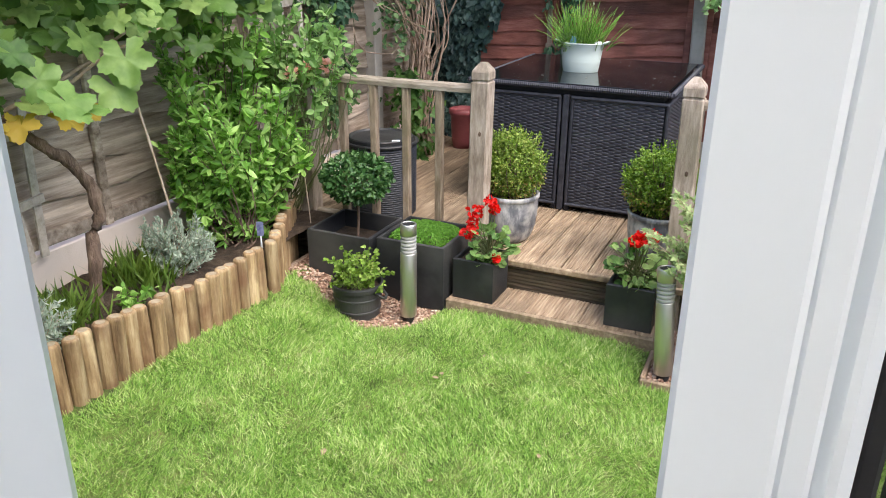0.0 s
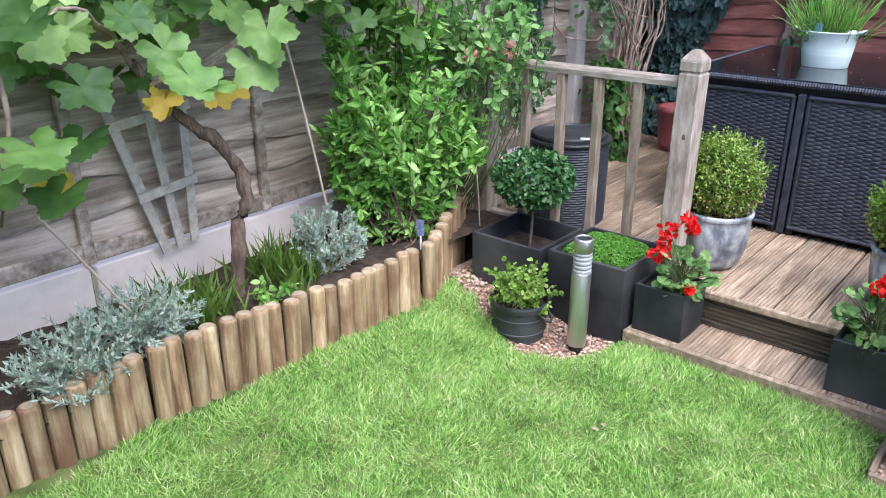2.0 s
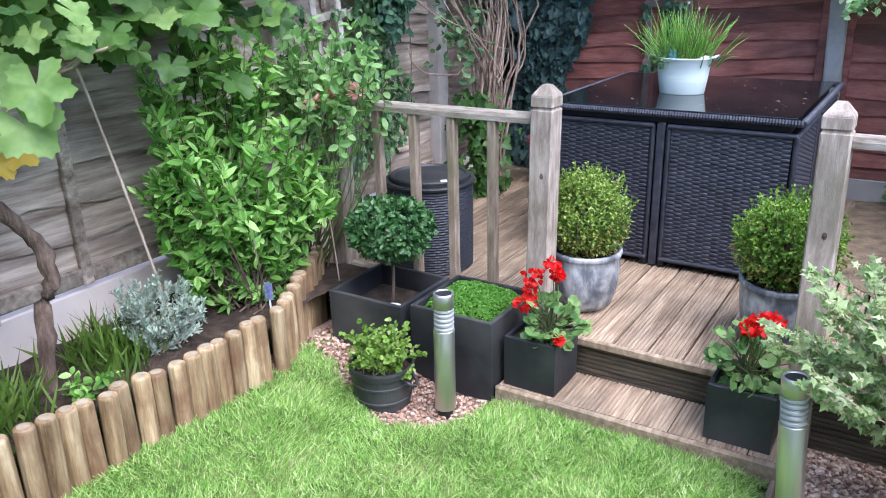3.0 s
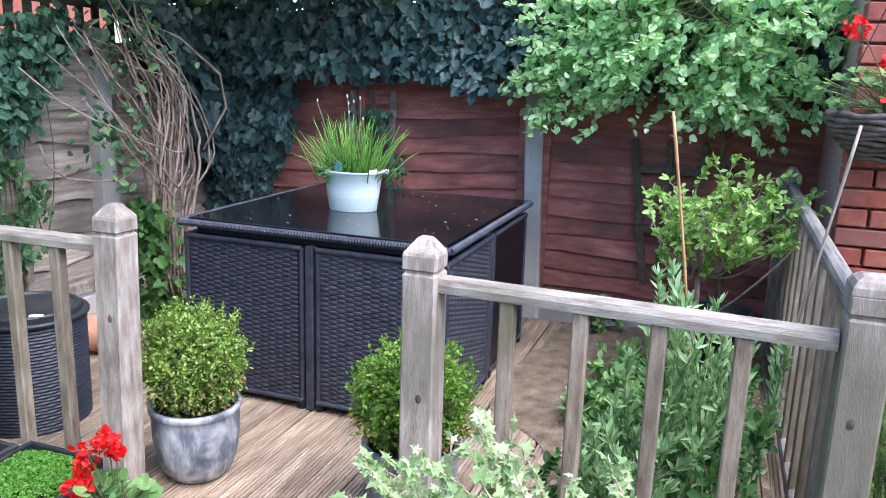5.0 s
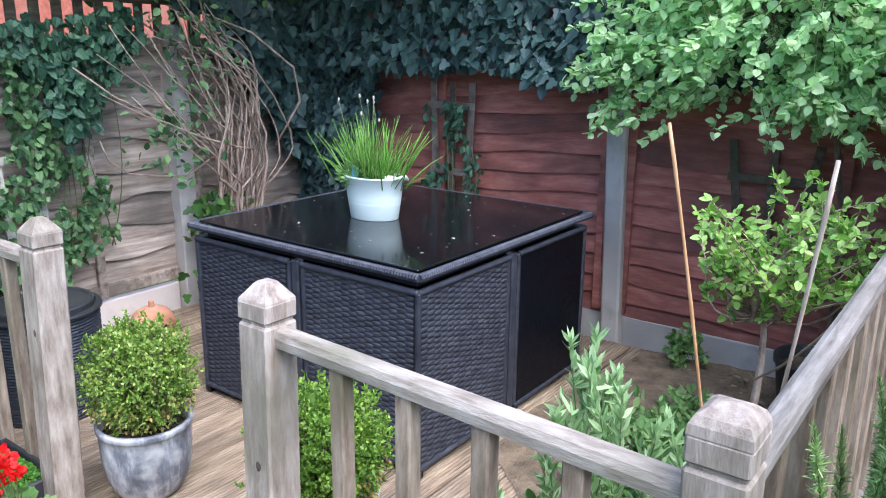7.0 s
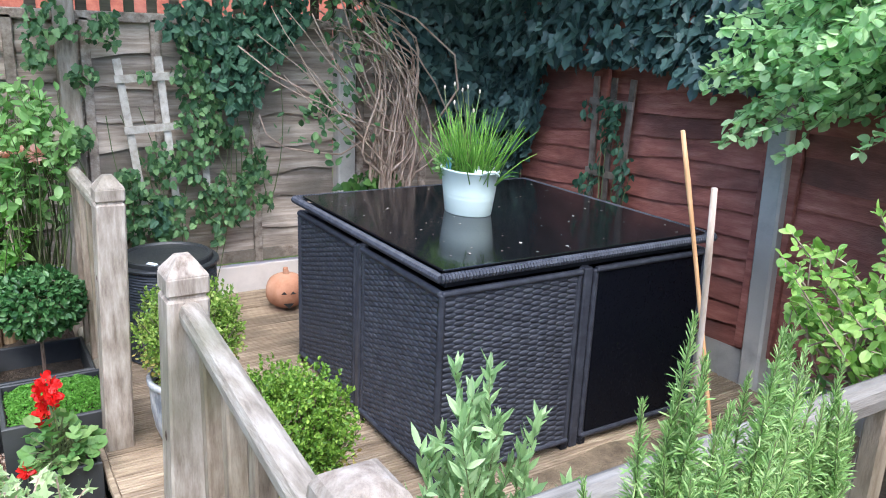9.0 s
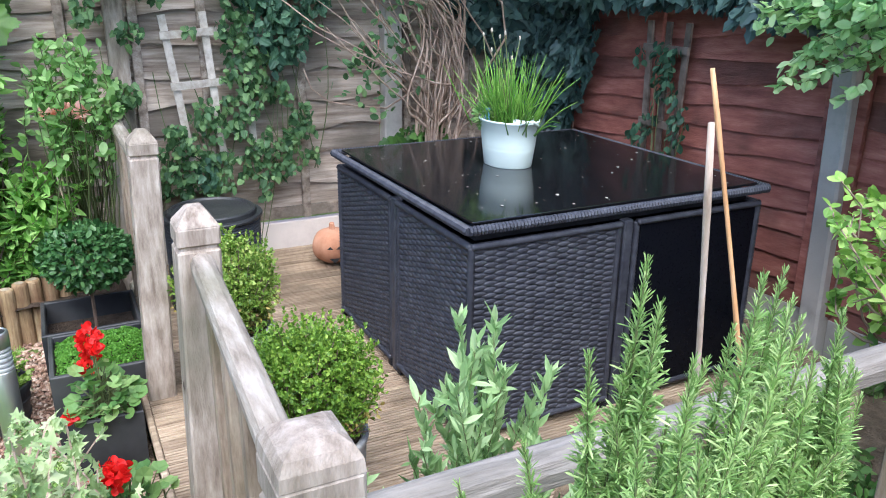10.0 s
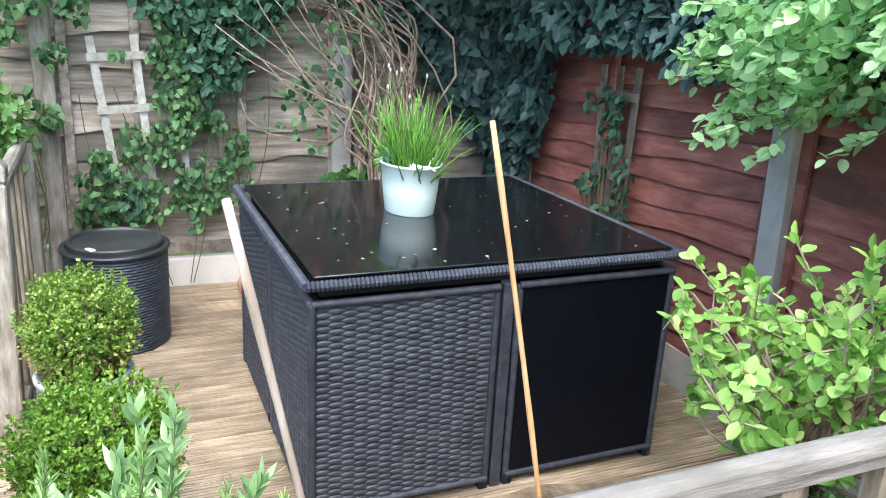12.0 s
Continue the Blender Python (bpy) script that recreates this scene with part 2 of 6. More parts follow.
def glassy(name, tint, rough=0.02):
    m, nt, bsdf, N, L = nodes_of(name)
    bsdf.inputs["Base Color"].default_value = (*tint, 1)
    bsdf.inputs["Transmission Weight"].default_value, bsdf.inputs["Roughness"].default_value = 1.0, rough
    return m


GREY_WOOD = [(0.16, 0.12, 0.09), (0.33, 0.27, 0.215), (0.50, 0.43, 0.36)]
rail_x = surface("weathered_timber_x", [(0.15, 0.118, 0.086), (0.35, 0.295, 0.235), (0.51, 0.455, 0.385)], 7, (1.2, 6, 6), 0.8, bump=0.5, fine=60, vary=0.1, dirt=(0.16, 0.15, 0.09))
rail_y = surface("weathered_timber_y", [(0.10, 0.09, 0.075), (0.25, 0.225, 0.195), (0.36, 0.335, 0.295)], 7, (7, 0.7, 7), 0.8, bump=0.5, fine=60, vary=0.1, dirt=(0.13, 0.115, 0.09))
post_z = surface("weathered_timber_z", GREY_WOOD, 7, (6, 6, 1.2), 0.8, bump=0.5, fine=60, vary=0.12, dirt=(0.17, 0.15, 0.1))
baluster_wood = surface("brown_timber_z", [(0.13, 0.092, 0.06), (0.27, 0.205, 0.145), (0.41, 0.335, 0.25)], 7, (6, 6, 1.2), 0.8, bump=0.5, fine=60, vary=0.14, dirt=(0.15, 0.13, 0.07))
deck_wood = surface("deck_timber", [(0.15, 0.103, 0.066), (0.31, 0.228, 0.152), (0.50, 0.395, 0.275)], 7, (5, 0.5, 5), 0.75, bump=0.5, fine=50, vary=0.2, dirt=(0.15, 0.115, 0.08), dirt_scale=3)
fascia_wood = surface("dark_timber", [(0.045, 0.035, 0.025), (0.10, 0.075, 0.05), (0.17, 0.13, 0.09)], 8, (6, 0.6, 6), 0.75, bump=0.5, fine=50, vary=0.15, dirt=(0.05, 0.06, 0.03))
log_wood = surface("pressure_treated_log", [(0.09, 0.05, 0.024), (0.31, 0.21, 0.11), (0.55, 0.43, 0.26)], 5, (5, 5, 0.6), 0.75, bump=0.5, fine=45, vary=0.25, dirt=(0.17, 0.085, 0.045), dirt_scale=7)
pale_lath = surface("pale_lath", [(0.33, 0.28, 0.225), (0.48, 0.43, 0.36), (0.6, 0.55, 0.48)], 9, (3, 3, 3), 0.85, bump=0.4, fine=60, vary=0.1)
log_end = surface("log_end_grain", [(0.24, 0.19, 0.13), (0.42, 0.36, 0.26)], 40, rough=0.85, vary=0.1)
fence_grey = surface("silvered_fence_board", [(0.165, 0.115, 0.083), (0.42, 0.335, 0.262), (0.70, 0.59, 0.485)], 5, (0.5, 5, 6), 0.85, bump=0.6, fine=45, vary=0.2, dirt=(0.13, 0.11, 0.085))
fence_red = surface("red_stained_fence_board", [(0.20, 0.066, 0.050), (0.32, 0.112, 0.082), (0.45, 0.19, 0.145)], 5, (0.9, 5, 5), 0.8, bump=0.6, fine=45, vary=0.2, dirt=(0.10, 0.05, 0.04))
concrete = surface("concrete", [(0.37, 0.34, 0.30), (0.50, 0.465, 0.41), (0.58, 0.54, 0.48)], 6, rough=0.9, bump=0.4, fine=150, vary=0.06, dirt=(0.27, 0.25, 0.22), dirt_scale=3)
gravel_board = surface("pale_concrete_board", [(0.63, 0.539, 0.461), (0.756, 0.657, 0.573), (0.819, 0.725, 0.639)], 4, rough=0.9, bump=0.3, fine=150, vary=0.05, dirt=(0.42, 0.38, 0.34), dirt_scale=2)
grass_ground = surface("turf", [(0.05, 0.07, 0.018), (0.13, 0.19, 0.04), (0.26, 0.26, 0.10)], 9, rough=0.95, bump=0.8, fine=200, bump_dist=0.02)
soil = surface("soil", [(0.025, 0.017, 0.011), (0.06, 0.04, 0.027), (0.11, 0.08, 0.055)], 18, rough=0.95, bump=1.0, fine=140, bump_dist=0.02)
gravel_bed = surface("gravel_bed", [(0.16, 0.10, 0.075), (0.34, 0.25, 0.19), (0.5, 0.42, 0.34)], 70, rough=0.9, bump=0.8, fine=200, bump_dist=0.01)
black_fibre = surface("black_fibre_clay", [(0.012, 0.013, 0.015), (0.02, 0.022, 0.025), (0.032, 0.034, 0.038)], 5, rough=0.5, bump=0.2, fine=160, dirt=(0.07, 0.07, 0.068), vary=0.1)
black_plastic = surface("black_plastic", [(0.02, 0.021, 0.023), (0.03, 0.032, 0.035)], 6, rough=0.42, bump=0.1, fine=120, vary=0.1, dirt=(0.05, 0.05, 0.045))
rattan = surface("black_rattan", [(0.021, 0.022, 0.029), (0.040, 0.042, 0.053), (0.064, 0.067, 0.080)], 30, rough=0.42, bump=0.12, fine=300, vary=0.08, spec=0.3)
frame_black = surface("black_frame", [(0.006, 0.0065, 0.009), (0.010, 0.011, 0.014)], 15, rough=0.5, bump=0.1, vary=0.1, spec=0.22)
panel_black = surface("smooth_black_panel", [(0.003, 0.0035, 0.006), (0.005, 0.0055, 0.008)], 15, rough=0.3, bump=0.05, vary=0.05, spec=0.1)
table_glass = surface("black_table_glass", [(0.006, 0.006, 0.007), (0.009, 0.009, 0.010)], 5, rough=0.07, bump=0.012, vary=0.02, spec=0.65)
pot_glaze = surface("grey_glazed_ceramic", [(0.045, 0.05, 0.06), (0.17, 0.18, 0.20), (0.60, 0.60, 0.59)], 16, (1, 1, 0.35), 0.5, bump=0.35, fine=70, vary=0.1, dirt=(0.52, 0.51, 0.49), dirt_scale=14)
steel = surface("brushed_steel", [(0.56, 0.56, 0.54), (0.70, 0.69, 0.67)], 20, (1, 1, 0.1), 0.44, metal=1.0, bump=0.1, fine=200, vary=0.03)
clear_plastic = surface("frosted_plastic", [(0.30, 0.31, 0.30), (0.42, 0.43, 0.42)], 12, rough=0.2, bump=0.05, vary=0.03, spec=0.7)
bucket_enamel = surface("pale_mint_enamel", [(0.549, 0.643, 0.589), (0.627, 0.714, 0.655)], 4, rough=0.4, bump=0.05, vary=0.02)
terracotta = surface("terracotta", [(0.36, 0.15, 0.08), (0.5, 0.24, 0.14), (0.56, 0.31, 0.2)], 9, rough=0.85, bump=0.2, vary=0.05)
plum_clay = surface("plum_red_glaze", [(0.22, 0.05, 0.06), (0.32, 0.09, 0.09)], 6, rough=0.5, bump=0.1, vary=0.05)
bamboo = surface("bamboo", [(0.35, 0.17, 0.075), (0.50, 0.27, 0.12), (0.58, 0.36, 0.2)], 8, (6, 6, 0.6), 0.55, bump=0.2, vary=0.12)
aged_bamboo = surface("aged_bamboo", [(0.33, 0.24, 0.17), (0.50, 0.39, 0.30), (0.62, 0.52, 0.43)], 8, (6, 6, 0.6), 0.6, bump=0.2, vary=0.1)
bark = surface("bark", [(0.065, 0.042, 0.030), (0.17, 0.115, 0.085), (0.31, 0.23, 0.18)], 14, (3, 3, 0.7), 0.9, bump=1.0, fine=60, vary=0.1, bump_dist=0.008)
twig_bark = surface("pale_twig_bark", [(0.19, 0.125, 0.09), (0.36, 0.26, 0.195), (0.52, 0.41, 0.33)], 18, rough=0.85, bump=0.5, vary=0.15)
green_stem = surface("green_stem", [(0.08, 0.11, 0.035), (0.15, 0.17, 0.07)], 12, rough=0.6, vary=0.1)
brick_mat = surface("red_brick", [(0.24, 0.06, 0.038), (0.38, 0.105, 0.065), (0.46, 0.16, 0.1)], 14, rough=0.85, bump=0.5, fine=110, vary=0.16, dirt=(0.3, 0.12, 0.09))
mortar = surface("mortar", [(0.34, 0.24, 0.2), (0.45, 0.34, 0.29)], 30, rough=0.95, bump=0.4)
white_upvc = surface("white_upvc", [(0.77, 0.83, 0.86), (0.81, 0.86, 0.89)], 3, rough=0.35, bump=0.02, vary=0.01)
alu = surface("brushed_aluminium", [(0.66, 0.71, 0.75), (0.74, 0.78, 0.82)], 3, rough=0.35, metal=0.4, bump=0.02, vary=0.01)
rubber = surface("black_rubber", [(0.012, 0.012, 0.013), (0.02, 0.02, 0.021)], 20, rough=0.6, bump=0.1)
window_glass = glassy("window_glass", (0.96, 0.98, 0.97))
plaster = surface("house_render", [(0.55, 0.53, 0.49), (0.64, 0.62, 0.58)], 6, rough=0.9, bump=0.3)
wicker = surface("grey_wicker", [(0.07, 0.05, 0.04), (0.17, 0.13, 0.11), (0.28, 0.23, 0.2)], 25, rough=0.8, bump=0.4)
iron = surface("black_iron", [(0.012, 0.012, 0.013), (0.025, 0.025, 0.026)], 15, rough=0.5, vary=0.05)
tag_blue = surface("plant_tag", [(0.06, 0.08, 0.2), (0.25, 0.28, 0.42)], 60, rough=0.4, bump=0.0)
tag_teal = surface("teal_tag", [(0.08, 0.28, 0.33), (0.2, 0.4, 0.45)], 60, rough=0.4, bump=0.0)
petal_red = foliage("red_petals", [(0.55, 0.008, 0.008), (0.75, 0.015, 0.012), (0.85, 0.04, 0.03)], 0.5, 0.3)
petal_pink = foliage("blush_rose_petals", [(0.75, 0.34, 0.27), (0.8, 0.45, 0.38), (0.85, 0.6, 0.52)], 0.5, 0.3)
grape_skin = surface("dark_grape_skin", [(0.012, 0.014, 0.035), (0.03, 0.035, 0.07)], 30, rough=0.4, vary=0.3)
pale_petal = surface("pale_petals", [(0.22, 0.18, 0.13), (0.50, 0.45, 0.37)], 60, rough=0.8)
dull_lath = surface("dull_lath", [(0.09, 0.065, 0.05), (0.19, 0.15, 0.12), (0.28, 0.23, 0.19)], 9, rough=0.85)
leaf_mould = surface("leaf_mould", [(0.08, 0.057, 0.036), (0.16, 0.117, 0.074), (0.25, 0.188, 0.122)], 14, rough=0.95, bump=1.0, fine=120, bump_dist=0.012)
debris_mat = surface("dry_petals", [(0.2, 0.15, 0.08), (0.42, 0.34, 0.2)], 60, rough=0.8)

lawn_leaf = foliage("grass_blades", [(0.055, 0.14, 0.028), (0.235, 0.445, 0.092), (0.44, 0.65, 0.185), (0.92, 0.90, 0.56)], 0.55, 0.33, 5)
vine_leaf = foliage("grape_leaf", [(0.035, 0.085, 0.022), (0.125, 0.24, 0.055), (0.36, 0.50, 0.16)], 0.42, 0.4, 4)
vine_yellow = foliage("yellowing_leaf", [(0.40, 0.36, 0.06), (0.58, 0.42, 0.06), (0.62, 0.45, 0.12)], 0.5, 0.35)
bright_leaf = foliage("bright_green_leaf", [(0.05, 0.15, 0.026), (0.20, 0.42, 0.075), (0.52, 0.74, 0.26)], 0.42, 0.35)
rose_leaf = foliage("pale_rose_leaf", [(0.09, 0.21, 0.05), (0.22, 0.40, 0.12), (0.40, 0.56, 0.24)], 0.5, 0.4)
silver_leaf = foliage("silver_leaf", [(0.194, 0.269, 0.198), (0.342, 0.426, 0.341), (0.547, 0.627, 0.528)], 0.7, 0.2)
tuft_leaf = foliage("tuft_leaf", [(0.05, 0.10, 0.015), (0.11, 0.20, 0.03), (0.2, 0.28, 0.06)], 0.5, 0.3)
# ivy green lifted and blued: veiling haze put into the leaf colour
ivy_leaf = foliage("ivy_leaf", [(0.026, 0.056, 0.055), (0.058, 0.108, 0.096), (0.105, 0.175, 0.145)], 0.38, 0.15, 2.5)
climber_leaf = foliage("climber_leaf", [(0.03, 0.075, 0.03), (0.085, 0.18, 0.07), (0.24, 0.38, 0.15)], 0.5, 0.3, 5)
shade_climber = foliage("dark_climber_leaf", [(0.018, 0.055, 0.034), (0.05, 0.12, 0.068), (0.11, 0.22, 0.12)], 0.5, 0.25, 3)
honey_leaf = foliage("honeysuckle_leaf", [(0.17, 0.33, 0.14), (0.45, 0.66, 0.32), (0.78, 0.90, 0.55)], 0.42, 0.5, 5)
berry_leaf = foliage("berry_shrub_leaf", [(0.10, 0.22, 0.045), (0.28, 0.48, 0.10), (0.55, 0.70, 0.24)], 0.45, 0.4, 5)
box_leaf = foliage("box_leaf", [(0.05, 0.115, 0.016), (0.155, 0.29, 0.036), (0.38, 0.52, 0.095)], 0.4, 0.25, 8)
box_leaf_warm = foliage("box_leaf_bronzed", [(0.066, 0.138, 0.02), (0.187, 0.31, 0.044), (0.44, 0.494, 0.143)], 0.4, 0.25, 9)
bronze_leaf = foliage("bronze_leaf", [(0.12, 0.07, 0.025), (0.30, 0.24, 0.06), (0.50, 0.42, 0.14)], 0.5, 0.25, 8)
ball_leaf = foliage("topiary_leaf", [(0.014, 0.055, 0.016), (0.045, 0.125, 0.035), (0.12, 0.23, 0.08)], 0.35, 0.2, 8)
mint_leaf = foliage("golden_mint_leaf", [(0.09, 0.18, 0.025), (0.2, 0.34, 0.05), (0.38, 0.50, 0.14)], 0.5, 0.35, 8)
moss_leaf = foliage("moss_leaf", [(0.06, 0.17, 0.02), (0.11, 0.28, 0.035), (0.17, 0.36, 0.06)], 0.6, 0.3, 8)
geranium_leaf = foliage("geranium_leaf", [(0.06, 0.15, 0.036), (0.15, 0.28, 0.08), (0.31, 0.43, 0.16)], 0.6, 0.3, 8)
acer_leaf = foliage("variegated_maple_leaf", [(0.16, 0.27, 0.09), (0.36, 0.47, 0.21), (0.61, 0.67, 0.40)], 0.55, 0.35, 8)
rosemary_leaf = foliage("rosemary_leaf", [(0.10, 0.20, 0.05), (0.27, 0.43, 0.13), (0.58, 0.70, 0.32)], 0.5, 0.25, 8)
olive_leaf = foliage("grey_green_leaf", [(0.13, 0.24, 0.09), (0.28, 0.43, 0.18), (0.50, 0.64, 0.34)], 0.5, 0.3, 8)
chive_leaf = foliage("chive_leaf", [(0.07, 0.20, 0.025), (0.16, 0.36, 0.05), (0.32, 0.50, 0.11)], 0.45, 0.3, 8)
dark_leaf = foliage("undergrowth_leaf", [(0.025, 0.07, 0.015), (0.06, 0.15, 0.03), (0.13, 0.25, 0.06)], 0.5, 0.25, 5)

# ---- ground ----
def lawn_z(x, y):
    return 0.11 * min(1.0, max(0.0, (-x - 0.3) / 0.6)) + 0.012 * noise.noise((x * 1.5, y * 1.5, 0)) + 0.034 * min(1.0, max(0.0, (y - 3.6) / 0.5)) * min(1.0, max(0.0, (x + 0.25) / 0.2)) * min(1.0, max(0.0, (0.84 - x) / 0.15))


def on_lawn(x, y):
    if x < -0.885 + 0.02 * math.sin(y * 9) + 0.025 * noise.noise((3, y * 7, 0)) or y < 1.38:
        return False
    if x < -0.17:
        edge = 4.12 - 0.44 * (x + 0.95) if x < -0.38 else 3.87 + 1.0 * (x + 0.38)
        return y < edge + 0.02 * math.sin(x * 31)
    if x < 0.79:
        return y < 4.222
    return y < 3.93


DECK = 0.21
setting("ground", Geo().add([(-600, -600, -0.06), (600, -600, -0.06), (600, 600, -0.06), (-600, 600, -0.06)], [(0, 1, 2, 3)]), grass_ground, "rough ground reaching to the horizon", "ground")
g = Geo()
NX, NY = 110, 70
gx, gy = np.linspace(-0.93, 4.2, NX), np.linspace(1.36, 4.2, NY)
g.add([(x, y, lawn_z(x, y) - 0.004) for y in gy for x in gx], [(j * NX + i, j * NX + i + 1, (j + 1) * NX + i + 1, (j + 1) * NX + i) for j in range(NY - 1) for i in range(NX - 1) if gx[i] < -0.88 or on_lawn(gx[i] + 0.04, gy[j] + 0.03)])
lawn = setting("lawn", g, grass_ground, "short green lawn with yellowed patches", "lawn", True)


def lawn_blades():
    n = 400000
    x = RNG.uniform(-0.93, 2.1, n)
    y = 1.85 + (4.215 - 1.85) * RNG.uniform(0, 1, n)
    keep = np.array([on_lawn(a, b) for a, b in zip(x, y)])
    x, y = x[keep], y[keep]
    z = np.array([lawn_z(a, b) for a, b in zip(x, y)])
    m = len(x)
    tall = np.array([0.9 + 0.3 * noise.noise((a * 3.1, b * 3.1, 4)) for a, b in zip(x, y)])
    tall *= 1 + 0.4 * np.array([noise.noise((a * 15, b * 15, 8)) for a, b in zip(x, y)])
    swirl = np.array([tuple(noise.noise_vector((a * 5, b * 5, 1))) for a, b in zip(x, y)]) * (1.1, 1.1, 0)
    up = swirl + np.stack([RNG.normal(0, 0.65, m), RNG.normal(0, 0.65, m), np.ones(m)], 1)
    gg = Geo()
    leaves(gg, np.stack([x, y, z - 0.004], 1), up, rnd(m) * (1, 1, 0.1), 0.023 * tall * RNG.uniform(0.4, 1.7, m), BLADE)
    return gg


def pebbles(area, n, z, r=(0.005, 0.011)):
    """Small stones strewn over an area that a test accepts."""
    gg = Geo()
    t = (1 + 5 ** 0.5) / 2
    ico = unit(np.array([(-1, t, 0), (1, t, 0), (-1, -t, 0), (1, -t, 0), (0, -1, t), (0, 1, t), (0, -1, -t), (0, 1, -t), (t, 0, -1), (t, 0, 1), (-t, 0, -1), (-t, 0, 1)], float))
    fc = [(0, 11, 5), (0, 5, 1), (0, 1, 7), (0, 7, 10), (0, 10, 11), (1, 5, 9), (5, 11, 4), (11, 10, 2), (10, 7, 6), (7, 1, 8), (3, 9, 4), (3, 4, 2), (3, 2, 6), (3, 6, 8), (3, 8, 9), (4, 9, 5), (2, 4, 11), (6, 2, 10), (8, 6, 7), (9, 8, 1)]
    x0, x1, y0, y1, ok = area
    made = 0
    while made < n:
        x, y = RNG.uniform(x0, x1), RNG.uniform(y0, y1)
        if not ok(x, y):
            continue
        s = RNG.uniform(*r) * np.array((1, RNG.uniform(0.6, 1), RNG.uniform(0.4, 0.75)))
        a = RNG.uniform(0, 6.28)
        v = ico * s * RNG.uniform(0.85, 1.15, (12, 1))
        v = np.stack([v[:, 0] * math.cos(a) - v[:, 1] * math.sin(a), v[:, 0] * math.sin(a) + v[:, 1] * math.cos(a), v[:, 2]], 1)
        gg.add(v + (x, y, z(x, y) + RNG.uniform(0, 0.006)), fc)
        made += 1
    return gg


pebble_mat = foliage("pebbles", [(0.09, 0.048, 0.035), (0.25, 0.145, 0.10), (0.42, 0.29, 0.21), (0.66, 0.56, 0.46)], 0.8, 0.0, 9)
g = Geo()
qx, qy = np.linspace(-1.0, -0.15, 18), np.linspace(3.6, 4.5, 18)
g.add([(x, y, lawn_z(x, y) - 0.012) for y in qy for x in qx], [(j * 18 + i, j * 18 + i + 1, (j + 1) * 18 + i + 1, (j + 1) * 18 + i) for j in range(17) for i in range(17)])
g.add([(0.8, 3.96, 0.004), (3.0, 3.96, 0.004), (3.0, 4.47, 0.004), (0.8, 4.47, 0.004)], [(0, 1, 2, 3)])
setting("gravel_bed", g, gravel_bed, "bed of mixed brown and cream gravel", "gravel")
corner = (-0.95, -0.17, 3.75, 4.5, lambda x, y: not on_lawn(x, y))
side = (0.82, 2.2, 3.97, 4.46, lambda x, y: True)
tagged(part("corner_gravel", pebbles(corner, 4600, lambda x, y: lawn_z(x, y) - 0.004), pebble_mat), "brown and cream pea gravel under the planters", "gravel", kind="stuff")
tagged(part("side_gravel", pebbles(side, 5200, lambda x, y: 0.006), pebble_mat), "brown and cream pea gravel beside the lawn", "gravel", kind="stuff")
g = Geo()
for _ in range(16):
    x, y = RNG.uniform(-0.85, 1.6), RNG.uniform(2.0, 3.9)
    a = RNG.uniform(0, 6.3)
    leaves(g, [(x, y, lawn_z(x, y) + 0.02)], [(math.cos(a), math.sin(a), RNG.normal(0, 0.2))], [(RNG.normal(0, 0.2), 0, 1)], RNG.uniform(0.012, 0.035), OVAL)
tagged(part("fallen_leaves", g, debris_mat), "few small dry leaves lying on the lawn", "debris", kind="stuff")
tagged(part("grass", lawn_blades(), lawn_leaf), "short green grass with pale dry tips", "grass", kind="stuff")

# soil of the raised bed
g = Geo()
bx, by = np.linspace(-1.5, -0.93, 14), np.linspace(1.6, 4.5, 50)
g.add([(x, y, 0.27 + 0.03 * noise.noise((x * 9, y * 9, 2)) + 0.03 * noise.noise((x * 3, y * 3, 5))) for y in by for x in bx], [(j * 14 + i, j * 14 + i + 1, (j + 1) * 14 + i + 1, (j + 1) * 14 + i) for j in range(49) for i in range(13)])
setting("bed_soil", g, soil, "dark crumbly soil of the raised border", "soil", True)

# ---- log edging ----
edging = thing("log_edging", (-0.93, 3.0, 0), "border edging of upright half-round timber logs, weathered brown", "edging")
log_meshes = []
for k in range(6):
    h = 0.46
    r = 0.0295
    prof = [(r, 0), (r * (1 + 0.02 * (k % 3)), h * 0.5), (r, h - 0.012), (r * 0.94, h - 0.005), (r * 0.8, h - 0.001), (r * 0.6, h)]
    log_meshes.append(mesh_of("log", lathe(prof, (0, 0, 0), 14), log_wood))
    log_meshes[-1].materials.append(log_end)
    log_meshes[-1].polygons[-1].material_index = 1
y = 1.72
k = 0
while y < 4.42:
    x = -0.94 + (0.06 * (y - 2.5) / 1.4 if y < 3.9 else 0.06 - 0.25 * (y - 3.9) / 0.5)
    x += random.uniform(-0.003, 0.003)
    top = 0.345 + 0.012 * math.sin(y * 5) + random.uniform(-0.007, 0.007) + (0.04 if y > 3.95 else 0.0) * (y - 3.95) / 0.4
    piece("log", log_meshes[k % 6], edging, pose(x, y, top - 0.46, random.uniform(-0.8, 0.8), random.uniform(-1.5, 1.5), random.uniform(0, 360)))
    y += (0.0612 if y < 3.9 else 0.053) * (1.35 if abs(y - 3.83) < 0.035 else 1.0)
    k += 1

